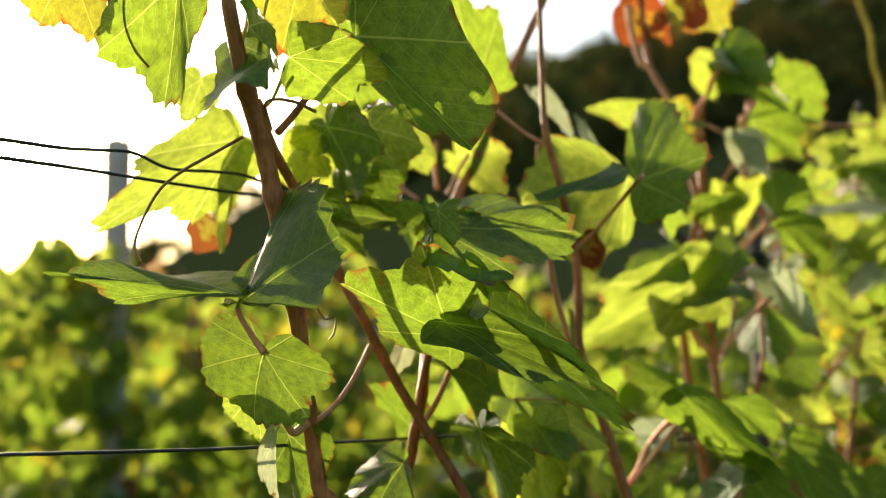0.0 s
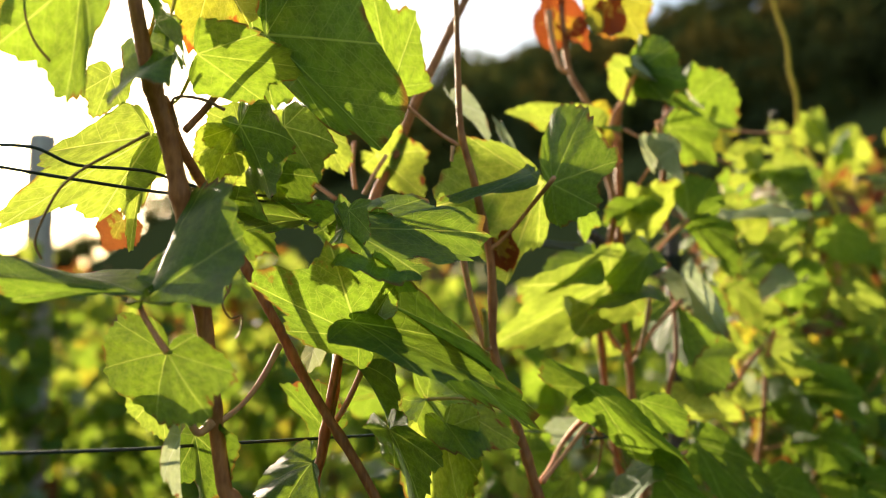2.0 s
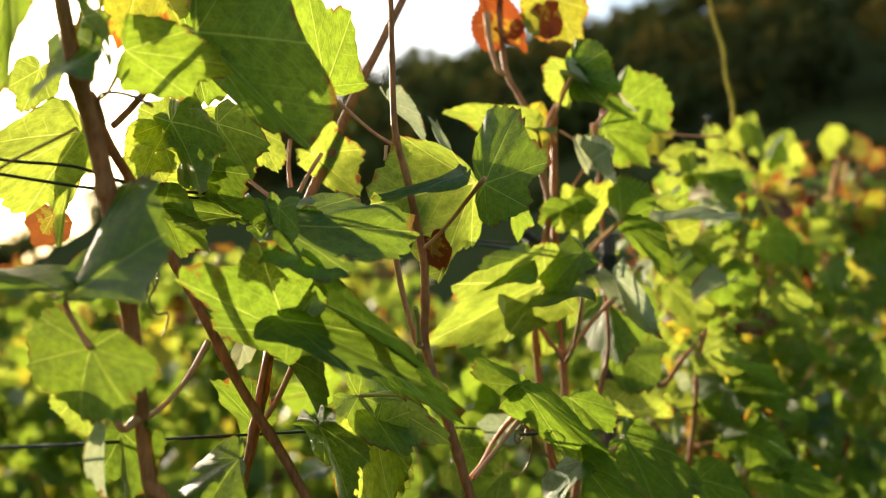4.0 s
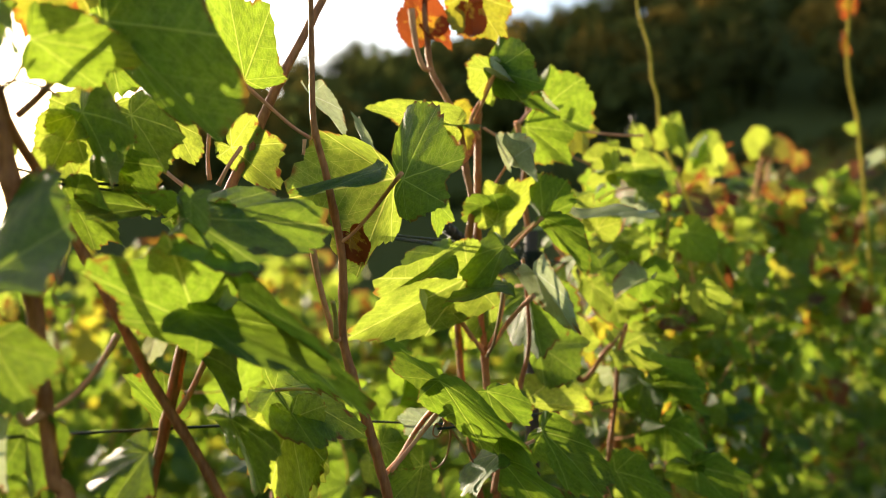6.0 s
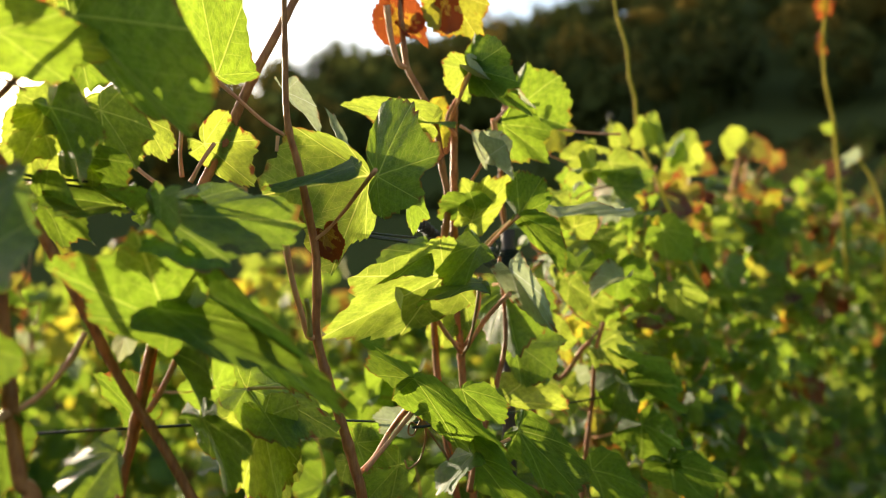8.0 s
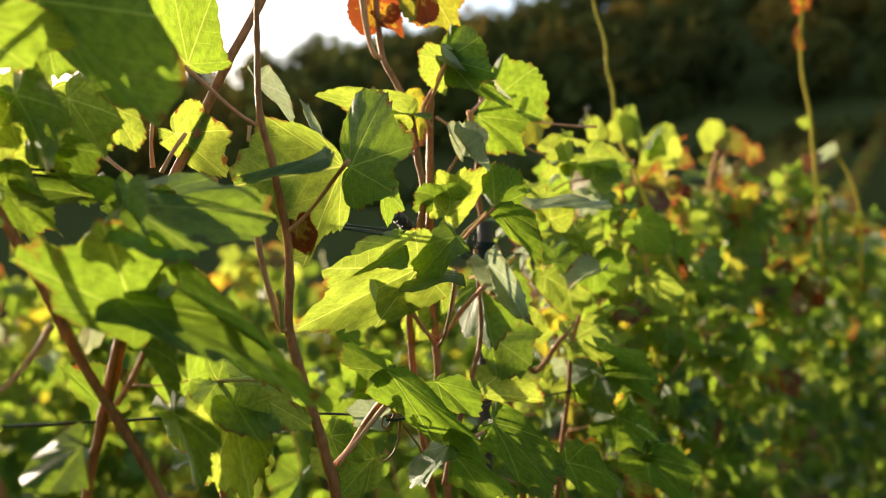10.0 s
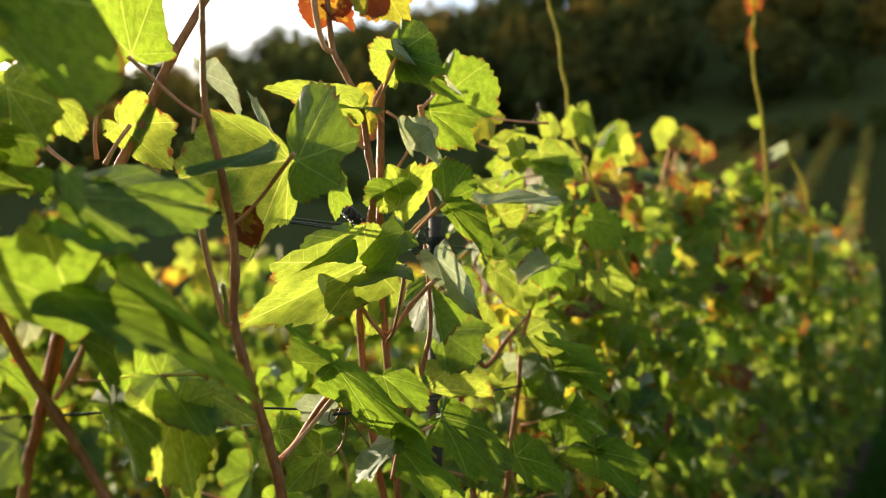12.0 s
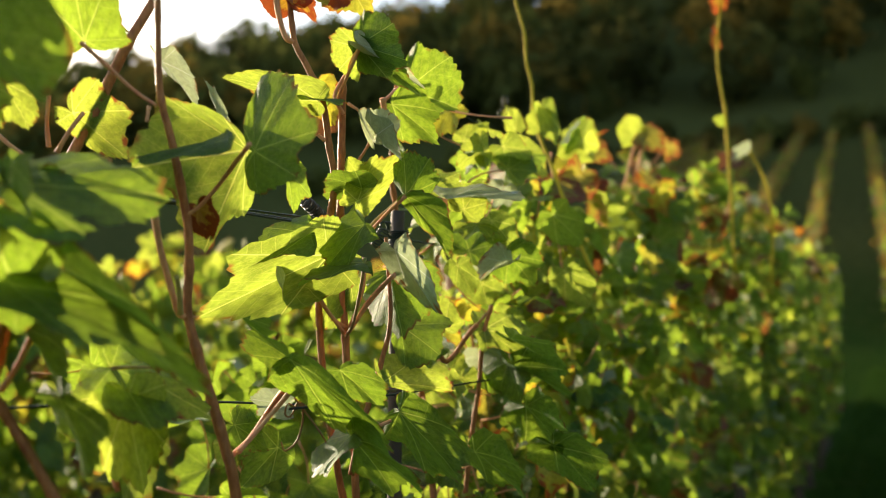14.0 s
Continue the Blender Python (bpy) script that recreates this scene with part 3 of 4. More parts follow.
stalk(cane_b, [(-0.053, 0.624, 1.509), (-0.070, 0.626, 1.488), (-0.087, 0.625, 1.470), (-0.099, 0.616, 1.450), (-0.108, 0.605, 1.435)], 0.0024, CANE)
stalk(cane_a, [(-0.106, 0.609, 1.473), (-0.112, 0.601, 1.455), (-0.118, 0.590, 1.447)], 0.001, SHOOT)
tendril(cane_a, [(-0.082, 0.601, 1.448), (-0.094, 0.596, 1.453), (-0.106, 0.591, 1.454), (-0.113, 0.587, 1.450), (-0.110, 0.588, 1.437), (-0.109, 0.589, 1.433)], 0.0012)
tendril(cane_a, [(-0.177, 0.550, 1.464), (-0.185, 0.549, 1.474), (-0.191, 0.550, 1.487), (-0.194, 0.552, 1.501), (-0.194, 0.554, 1.515)], 0.0009)
tendril(cane_a, [(-0.126, 0.583, 1.428), (-0.144, 0.584, 1.418), (-0.166, 0.586, 1.406), (-0.181, 0.587, 1.393), (-0.192, 0.589, 1.373), (-0.196, 0.590, 1.359), (-0.192, 0.591, 1.349)], 0.0011)
tendril(cane_b, [(-0.082, 0.604, 1.362), (-0.076, 0.601, 1.347), (-0.076, 0.597, 1.332), (-0.080, 0.593, 1.321), (-0.075, 0.594, 1.312), (-0.068, 0.593, 1.313), (-0.069, 0.594, 1.303), (-0.072, 0.595, 1.299)], 0.0009)
tendril(cane_b, [(-0.085, 0.604, 1.360), (-0.082, 0.603, 1.343), (-0.078, 0.602, 1.328), (-0.077, 0.602, 1.336)], 0.0008)
stalk(cane_a, [(-0.124, 0.585, 1.518), (-0.125, 0.584, 1.503), (-0.128, 0.580, 1.485)], 0.0011, SHOOT)
stalk(cane_a, [(-0.115, 0.600, 1.524), (-0.118, 0.596, 1.505), (-0.123, 0.584, 1.480)], 0.0009, SHOOT)
leaf(cane_a, (-0.158, 0.543, 1.517), (-0.167, 0.554, 1.438), (-0.213, 0.560, 1.468), "green", curl=0.05, side=0.05, sinus=0.25, other=(-0.142, 0.533, 1.469))
leaf(cane_a, (-0.107, 0.560, 1.473), (-0.155, 0.564, 1.454), (-0.158, 0.620, 1.503), "green", back=0.2, sinus=0.5, other=(-0.110, 0.503, 1.438))
leaf(cane_a, (-0.122, 0.577, 1.498), (-0.097, 0.578, 1.475), (-0.096, 0.535, 1.485), "green", back=0.2, other=(-0.127, 0.616, 1.492))
leaf(cane_a, (-0.096, 0.632, 1.560), (-0.111, 0.637, 1.500), (-0.066, 0.638, 1.523), "yellow", fold=0.05, sinus=0.6)
leaf(cane_b, (-0.097, 0.584, 1.480), (-0.034, 0.613, 1.481), (-0.074, 0.606, 1.457), "green", curl=0.05, back=0.1, sinus=0.2, other=(-0.065, 0.588, 1.502))
leaf(cane_b, (-0.057, 0.610, 1.502), (0.023, 0.602, 1.424), (0.037, 0.581, 1.484), "green", fold=-0.02, side=0.03, curl=0.03, sinus=0.05, wave=0.02, tooth=0.15, back=0.3, other=(-0.026, 0.648, 1.457))
leaf(cane_b, (-0.060, 0.645, 1.566), (-0.004, 0.649, 1.527), (-0.005, 0.596, 1.540), "green", sinus=0.15, tooth=0.4, back=0.2, other=(-0.056, 0.702, 1.536))
leaf(cane_a, (-0.123, 0.569, 1.322), (-0.094, 0.591, 1.397), (-0.053, 0.522, 1.358), "green", sinus=0.15, curl=0.03, side=0.02, fold=0.02, back=0.08, other=(-0.122, 0.605, 1.364))
leaf(cane_a, (-0.122, 0.558, 1.326), (-0.242, 0.563, 1.340), (-0.202, 0.620, 1.354), "green", sinus=0.2, curl=0.03, back=0.1, other=(-0.168, 0.550, 1.329))
leaf(cane_a, (-0.109, 0.571, 1.291), (-0.122, 0.574, 1.250), (-0.164, 0.607, 1.276), "green", sinus=0.2, wave=0.03, back=0.75, other=(-0.063, 0.538, 1.286))
stalk(cane_a, [(-0.109, 0.571, 1.291), (-0.117, 0.575, 1.301), (-0.126, 0.580, 1.314), (-0.131, 0.584, 1.326)], 0.0018)
leaf(cane_a, (-0.122, 0.614, 1.266), (-0.121, 0.621, 1.235), (-0.140, 0.608, 1.249), "fresh", sinus=0.2, other=(-0.103, 0.628, 1.245))
# Added leaf, hidden behind the ones in front, to throw shade on the big leaf.
leaf(cane_b, (-0.085, 0.722, 1.559), (-0.063, 0.729, 1.478), (-0.117, 0.726, 1.514), "green", sinus=0.2, other=(-0.030, 0.725, 1.527))
leaf(cane_b, (0.006, 0.634, 1.300), (-0.068, 0.597, 1.336), (-0.009, 0.603, 1.365), "green", back=0.3, sinus=0.8, wave=0.03, curl=0.03, other=(-0.033, 0.606, 1.297))
leaf(cane_c, (0.014, 0.672, 1.330), (0.125, 0.644, 1.236), (0.067, 0.590, 1.312), "green", sinus=0.3, curl=0.0, side=0.0, back=0.1, wave=0.012, fold=0.0, other=(0.066, 0.755, 1.265))
leaf(cane_c, (0.002, 0.614, 1.310), (0.096, 0.592, 1.271), (0.039, 0.652, 1.312), "green", sinus=0.2, curl=0.03, side=0.05, back=0.15, tooth=0.5, wave=0.02, other=(0.059, 0.564, 1.267))
leaf(cane_b, (-0.005, 0.648, 1.376), (0.090, 0.644, 1.374), (0.020, 0.704, 1.413), "green", back=0.2, holes=3, sinus=0.3, curl=0.03, fold=0.02, other=(0.033, 0.589, 1.341))
leaf(cane_b, (0.022, 0.708, 1.366), (-0.012, 0.703, 1.389), (0.010, 0.655, 1.401), "green", back=0.2, sinus=0.3, other=(0.014, 0.757, 1.356))
leaf(cane_b, (-0.086, 0.696, 1.459), (-0.051, 0.700, 1.407), (-0.032, 0.640, 1.429), "green", holes=2, sinus=0.6, other=(-0.102, 0.755, 1.444))
leaf(cane_b, (-0.056, 0.730, 1.466), (-0.023, 0.744, 1.427), (-0.017, 0.710, 1.456), "fresh", sinus=0.3)
leaf(cane_b, (-0.090, 0.717, 1.464), (-0.120, 0.723, 1.453), (-0.107, 0.719, 1.479), "fresh")
leaf(cane_b, (-0.108, 0.733, 1.440), (-0.116, 0.737, 1.409), (-0.091, 0.731, 1.422), "fresh")
leaf(cane_b, (-0.002, 0.637, 1.387), (0.001, 0.640, 1.356), (-0.014, 0.665, 1.372), "green", fold=0.2)
leaf(cane_b, (-0.098, 0.721, 1.454), (-0.112, 0.725, 1.418), (-0.084, 0.724, 1.427), "fresh")
leaf(cane_b, (-0.064, 0.744, 1.421), (-0.100, 0.744, 1.421), (-0.082, 0.743, 1.435), "fresh")
leaf(cane_b, (-0.040, 0.717, 1.390), (-0.096, 0.713, 1.398), (-0.076, 0.761, 1.414), "green", fold=0.2)
leaf(cane_a, (-0.150, 0.692, 1.449), (-0.243, 0.668, 1.382), (-0.216, 0.681, 1.446), "fresh", curl=0.02, sinus=0.8, back=0.1)
leaf(cane_a, (-0.151, 0.694, 1.448), (-0.174, 0.701, 1.367), (-0.147, 0.689, 1.413), "fresh", sinus=0.5, back=0.1)
leaf(cane_a, (-0.246, 0.593, 1.551), (-0.226, 0.598, 1.497), (-0.272, 0.596, 1.519), "yellow", fold=0.05, sinus=0.4)
leaf(cane_a, (-0.183, 0.698, 1.497), (-0.194, 0.701, 1.464), (-0.171, 0.700, 1.476), "fresh")
leaf(cane_a, (-0.195, 0.787, 1.397), (-0.207, 0.790, 1.373), (-0.180, 0.789, 1.383), "olive")
leaf(cane_a, (-0.103, 0.631, 1.235), (-0.091, 0.641, 1.189), (-0.072, 0.609, 1.223), "green", fold=0.1)
leaf(cane_a, (-0.106, 0.600, 1.238), (-0.110, 0.604, 1.195), (-0.111, 0.592, 1.220), "pale", fold=0.3)
leaf(cane_a, (-0.118, 0.631, 1.347), (-0.106, 0.632, 1.337), (-0.112, 0.630, 1.353), "fresh")
leaf(cane_c, (-0.026, 0.753, 1.229), (-0.056, 0.751, 1.268), (-0.035, 0.727, 1.280), "green", fold=0.1, other=(-0.045, 0.757, 1.234))
leaf(cane_c, (-0.001, 0.705, 1.281), (0.041, 0.707, 1.239), (0.020, 0.756, 1.244), "green", fold=0.25, curl=0.2)
leaf(cane_c, (0.059, 0.768, 1.248), (0.132, 0.767, 1.220), (0.085, 0.825, 1.267), "green", fold=0.1, curl=0.2)
leaf(cane_c, (0.027, 0.694, 1.231), (0.060, 0.697, 1.182), (0.035, 0.753, 1.186), "green", fold=0.1)
leaf(cane_c, (0.072, 0.747, 1.225), (0.085, 0.769, 1.148), (0.105, 0.765, 1.197), "fresh", fold=0.1, sinus=0.4)
stalk(cane_c, [(0.059, 0.768, 1.248), (0.059, 0.775, 1.230), (0.063, 0.781, 1.205), (0.059, 0.785, 1.177), (0.067, 0.786, 1.149)], 0.0026)
stalk(cane_c, [(0.060, 0.768, 1.248), (0.090, 0.752, 1.249), (0.117, 0.737, 1.243)], 0.0012, PETIOLE_GREEN)
stalk(cane_b, [(0.008, 0.666, 1.355), (0.008, 0.648, 1.331), (0.004, 0.636, 1.304)], 0.0014)
leaf(cane_c, (0.020, 0.632, 1.313), (0.011, 0.637, 1.331), (0.028, 0.629, 1.325), "pale")
leaf(cane_c, (-0.029, 0.690, 1.290), (-0.033, 0.691, 1.273), (-0.023, 0.689, 1.280), "pale", fold=0.5)
leaf(cane_a, (-0.027, 0.653, 1.213), (-0.070, 0.656, 1.196), (-0.051, 0.673, 1.218), "green", sinus=0.2, back=0.2, other=(-0.039, 0.622, 1.187))
leaf(cane_b, (-0.077, 0.744, 1.432), (-0.031, 0.754, 1.397), (-0.041, 0.705, 1.430), "green", sinus=0.3)
leaf(cane_b, (-0.097, 0.731, 1.395), (-0.054, 0.737, 1.366), (-0.060, 0.684, 1.394), "green", sinus=0.3)
leaf(cane_b, (-0.032, 0.792, 1.476), (-0.009, 0.789, 1.438), (-0.005, 0.786, 1.467), "fresh", sinus=0.4)
leaf(cane_b, (-0.077, 0.781, 1.485), (-0.094, 0.789, 1.444), (-0.063, 0.780, 1.456), "fresh", sinus=0.4)

# ---- the second vine: two thin dark canes, red petioles ----
second_vine = thing("grapevine", "grapevine with thin reddish canes, large backlit leaves", "grapevine", "vines of the row")
trunk_of(second_vine, vine_rng, tuple(in_row(-0.1, 0.0, 0)))
cane_x = cane_of(second_vine, [(0.120, 0.891, 1.664), (0.101, 0.877, 1.622), (0.077, 0.865, 1.569), (0.061, 0.861, 1.536), (0.046, 0.862, 1.500), (0.032, 0.863, 1.465), (0.016, 0.864, 1.430), (-0.006, 0.800, 1.360), (-0.014, 0.715, 1.265), (-0.022, 0.699, 1.215), (-0.030, 0.701, 1.170), (-0.040, 0.682, 1.000), (0.200, 0.900, 0.760)], (0.0035, 0.0042, 0.0052, 0.0046, 0.003, 0.003), "leaning brown cane")
cane_r = cane_of(second_vine, [(0.080, 0.752, 1.611), (0.084, 0.760, 1.580), (0.086, 0.769, 1.528), (0.089, 0.775, 1.474), (0.099, 0.780, 1.437), (0.107, 0.784, 1.403), (0.115, 0.788, 1.364), (0.117, 0.791, 1.325), (0.117, 0.794, 1.293), (0.126, 0.795, 1.258), (0.142, 0.796, 1.209), (0.152, 0.797, 1.175), (0.160, 0.799, 1.143), (0.185, 0.830, 1.000), (0.200, 0.900, 0.760)], (0.002, 0.0026, 0.0034, 0.0038, 0.0042, 0.0046, 0.005), "thin dark reddish cane")
stalk(cane_r, [(0.027, 0.772, 1.508), (0.048, 0.780, 1.492), (0.070, 0.779, 1.473), (0.087, 0.777, 1.462)], 0.0015)
stalk(cane_r, [(0.085, 0.757, 1.379), (0.088, 0.759, 1.370), (0.090, 0.763, 1.359), (0.095, 0.774, 1.338), (0.103, 0.785, 1.312), (0.110, 0.790, 1.291), (0.116, 0.794, 1.290)], 0.0026)
stalk(cane_r, [(0.111, 0.785, 1.291), (0.109, 0.774, 1.310), (0.106, 0.763, 1.321)], 0.002, PETIOLE_GREEN)
stalk(cane_r, [(0.157, 0.713, 1.424), (0.147, 0.737, 1.410), (0.137, 0.761, 1.396), (0.125, 0.779, 1.382), (0.115, 0.785, 1.374)], 0.0015)
stalk(cane_r, [(0.081, 0.766, 1.459), (0.080, 0.767, 1.446)], 0.0014)
stalk(cane_x, [(-0.003, 0.866, 1.437), (-0.005, 0.864, 1.458), (-0.004, 0.862, 1.482)], 0.0018)
stalk(cane_x, [(0.006, 0.844, 1.429), (0.015, 0.841, 1.447), (0.026, 0.847, 1.466)], 0.0018)
stalk(cane_x, [(-0.054, 0.874, 1.454), (-0.036, 0.862, 1.438), (-0.020, 0.850, 1.425)], 0.0018)
tendril(cane_x, [(0.062, 0.834, 1.537), (0.049, 0.825, 1.550), (0.045, 0.824, 1.578), (0.038, 0.823, 1.596)], 0.0008)
leaf(cane_r, (0.030, 0.773, 1.510), (0.011, 0.749, 1.599), (0.059, 0.764, 1.549), "green", curl=0.03, sinus=0.7, back=0.2, fold=0.03, other=(-0.024, 0.757, 1.561))
leaf(cane_x, (0.017, 0.851, 1.466), (0.060, 0.878, 1.435), (0.062, 0.862, 1.481), "fresh", fold=0.1, holes=1, other=(0.024, 0.866, 1.441))
leaf(cane_x, (-0.065, 0.793, 1.470), (-0.029, 0.789, 1.439), (-0.034, 0.787, 1.475), "fresh", fold=0.1)
leaf(cane_x, (-0.026, 0.742, 1.385), (0.034, 0.724, 1.369), (0.003, 0.670, 1.389), "green", fold=0.1)
leaf(cane_r, (0.165, 0.813, 1.436), (0.126, 0.813, 1.345), (0.076, 0.783, 1.445), "fresh", back=0.3, curl=0.03, sinus=0.7, holes=1, other=(0.171, 0.825, 1.385))
leaf(cane_r, (0.166, 0.770, 1.428), (0.211, 0.726, 1.443), (0.162, 0.808, 1.493), "green", sinus=0.5, back=0.35, curl=0.05, wave=0.03, other=(0.201, 0.731, 1.401))
leaf(cane_r, (0.141, 0.728, 1.429), (0.063, 0.734, 1.411), (0.105, 0.760, 1.430), "green", fold=0.08, curl=0.15, sinus=0.1, back=0.15, tooth=0.4, other=(0.106, 0.710, 1.412))
leaf(cane_r, (0.099, 0.824, 1.422), (0.079, 0.822, 1.393), (0.114, 0.821, 1.402), "green", fold=0.2)
leaf(cane_r, (0.124, 0.798, 1.381), (0.137, 0.796, 1.355), (0.145, 0.795, 1.368), "rust", fold=0.5, curl=0.5)
leaf(cane_r, (0.121, 0.809, 1.384), (0.125, 0.810, 1.362), (0.115, 0.812, 1.369), "rust", fold=0.5, curl=0.5)
leaf(cane_r, (0.090, 0.862, 1.521), (0.120, 0.844, 1.483), (0.100, 0.840, 1.490), "pale", fold=0.5)
leaf(cane_r, (0.144, 0.890, 1.479), (0.131, 0.891, 1.517), (0.141, 0.884, 1.498), "pale", fold=0.4)
leaf(cane_r, (0.060, 0.787, 1.225), (0.085, 0.776, 1.136), (0.109, 0.765, 1.181), "fresh", fold=0.1, sinus=0.5)

# ---- the third vine: tied to the post, leaves in sun ----
third_vine = thing("grapevine", "grapevine tied to a post, leaves turning at the tips", "grapevine", "vines of the row")
trunk_of(third_vine, vine_rng, tuple(in_row(0.22, 0.0, 0)))
cane_s = cane_of(third_vine, [(0.217, 0.989, 1.684), (0.223, 0.990, 1.635), (0.229, 0.992, 1.591), (0.244, 0.989, 1.561), (0.260, 0.987, 1.527), (0.270, 0.993, 1.476), (0.277, 0.999, 1.427), (0.270, 1.040, 1.300), (0.300, 1.050, 1.100), (0.400, 1.140, 0.760)], (0.003, 0.0036, 0.004, 0.0042), "reddish cane end with withered leaves")
cane_m = cane_of(third_vine, [(0.287, 1.009, 1.552), (0.288, 1.014, 1.481), (0.289, 1.019, 1.404), (0.292, 1.018, 1.328), (0.296, 1.016, 1.271), (0.301, 1.019, 1.214), (0.309, 1.021, 1.151), (0.315, 1.025, 1.076), (0.340, 1.050, 0.950), (0.400, 1.140, 0.760)], (0.0042, 0.0042, 0.0044, 0.005), "straight upright brown cane")
cane_n = cane_of(third_vine, [(0.377, 1.114, 1.583), (0.378, 1.129, 1.524), (0.383, 1.162, 1.478), (0.397, 1.183, 1.425), (0.408, 1.194, 1.365), (0.423, 1.205, 1.290), (0.434, 1.206, 1.229), (0.447, 1.209, 1.138), (0.440, 1.140, 1.000), (0.400, 1.140, 0.760)], (0.003, 0.0036, 0.004, 0.005), "brown cane")
cane_o = cane_of(third_vine, [(0.514, 1.134, 1.306), (0.504, 1.140, 1.262), (0.501, 1.145, 1.202), (0.494, 1.152, 1.136), (0.486, 1.162, 1.040), (0.460, 1.150, 0.950), (0.400, 1.140, 0.760)], (0.0026, 0.0032, 0.004), "brown cane")
cane_p = cane_of(third_vine, [(0.336, 0.995, 1.378), (0.341, 0.989, 1.290), (0.333, 0.995, 1.240), (0.312, 0.997, 1.166), (0.303, 1.003, 1.117)], (0.002, 0.003, 0.004), "thin dark cane")
stalk(cane_s, [(0.204, 0.979, 1.654), (0.210, 0.985, 1.619), (0.219, 0.989, 1.593), (0.229, 0.992, 1.589)], 0.003)
stalk(cane_s, [(0.241, 0.983, 1.519), (0.250, 0.992, 1.496), (0.265, 0.992, 1.482)], 0.002)
stalk(cane_m, [(0.248, 0.943, 1.316), (0.263, 0.960, 1.299), (0.289, 0.986, 1.271)], 0.002)
stalk(cane_m, [(0.303, 0.954, 1.353), (0.301, 0.957, 1.326), (0.296, 0.972, 1.284), (0.291, 0.985, 1.268)], 0.0016, TENDRIL)
stalk(cane_p, [(0.284, 0.869, 1.166), (0.299, 0.884, 1.180), (0.322, 0.908, 1.185)], 0.0018)
stalk(cane_o, [(0.477, 1.138, 1.262), (0.493, 1.131, 1.280), (0.508, 1.136, 1.295)], 0.0018, TENDRIL)
stalk(cane_o, [(0.426, 1.109, 1.262), (0.450, 1.125, 1.233), (0.480, 1.125, 1.269), (0.490, 1.121, 1.280)], 0.003, CANE)
leaf(cane_s, (0.223, 0.990, 1.634), (0.202, 0.993, 1.681), (0.241, 0.983, 1.660), "rust", fold=0.3, curl=0.3)
leaf(cane_s, (0.229, 0.999, 1.638), (0.251, 0.982, 1.622), (0.232, 0.978, 1.617), "rust", fold=0.4, curl=0.5)
leaf(cane_s, (0.275, 0.981, 1.676), (0.305, 0.966, 1.619), (0.251, 0.981, 1.641), "yellow", fold=0.1)
leaf(cane_s, (0.268, 0.974, 1.660), (0.278, 0.974, 1.620), (0.257, 0.980, 1.635), "rust", fold=0.4, curl=0.5)
leaf(cane_m, (0.292, 0.953, 1.581), (0.337, 0.912, 1.557), (0.287, 0.951, 1.623), "green", sinus=0.3, back=0.3, curl=0.03, other=(0.332, 0.945, 1.543))
leaf(cane_m, (0.294, 0.952, 1.580), (0.357, 0.951, 1.537), (0.334, 0.940, 1.565), "green", back=0.3, sinus=0.1, curl=0.02, wave=0.03, other=(0.320, 0.975, 1.558))
stalk(cane_m, [(0.296, 0.962, 1.584), (0.287, 0.982, 1.559), (0.276, 0.997, 1.534), (0.287, 1.001, 1.515)], 0.0022)
leaf(cane_n, (0.301, 0.981, 1.587), (0.255, 0.957, 1.585), (0.287, 0.970, 1.602), "fresh", sinus=0.3, back=0.15, other=(0.302, 0.989, 1.553))
stalk(cane_n, [(0.333, 1.007, 1.538), (0.338, 1.017, 1.521), (0.339, 1.029, 1.500)], 0.003)
leaf(cane_n, (0.372, 1.057, 1.560), (0.441, 1.055, 1.551), (0.388, 1.010, 1.611), "green", sinus=0.3, back=0.25, holes=1, other=(0.413, 1.099, 1.550))
stalk(cane_n, [(0.382, 1.084, 1.577), (0.361, 1.060, 1.561), (0.341, 1.025, 1.541)], 0.002)
leaf(cane_n, (0.288, 0.933, 1.577), (0.367, 0.962, 1.543), (0.332, 0.953, 1.575), "pale", fold=0.25, sinus=0.1, back=0.1, tooth=0.4, other=(0.327, 0.958, 1.559))
leaf(cane_n, (0.348, 1.024, 1.536), (0.410, 1.036, 1.500), (0.404, 1.006, 1.535), "green", sinus=0.3, back=0.2, other=(0.363, 1.059, 1.506))
leaf(cane_n, (0.369, 1.069, 1.544), (0.403, 1.068, 1.518), (0.386, 1.035, 1.545), "green")
leaf(cane_m, (0.311, 0.956, 1.478), (0.292, 0.944, 1.508), (0.333, 0.944, 1.503), "pale", fold=0.15, sinus=0.2, other=(0.302, 0.953, 1.482))
leaf(cane_m, (0.312, 0.965, 1.483), (0.346, 0.946, 1.463), (0.322, 0.910, 1.478), "pale", fold=0.4)
stalk(cane_m, [(0.312, 0.965, 1.484), (0.308, 0.977, 1.473), (0.302, 0.996, 1.460)], 0.0016)
stalk(cane_m, [(0.292, 0.999, 1.527), (0.303, 0.986, 1.516), (0.316, 0.983, 1.507)], 0.0015)
leaf(cane_m, (0.253, 0.979, 1.523), (0.158, 0.960, 1.537), (0.215, 0.951, 1.545), "fresh", fold=0.05, sinus=0.1, back=0.2, tooth=0.5, other=(0.209, 0.967, 1.512))
leaf(cane_m, (0.248, 0.980, 1.524), (0.277, 0.961, 1.524), (0.253, 0.927, 1.517), "green", sinus=0.2)
leaf(cane_m, (0.266, 1.045, 1.556), (0.285, 1.044, 1.510), (0.253, 1.051, 1.530), "yellow")
leaf(cane_m, (0.282, 1.064, 1.527), (0.277, 1.068, 1.496), (0.266, 1.070, 1.514), "dry")
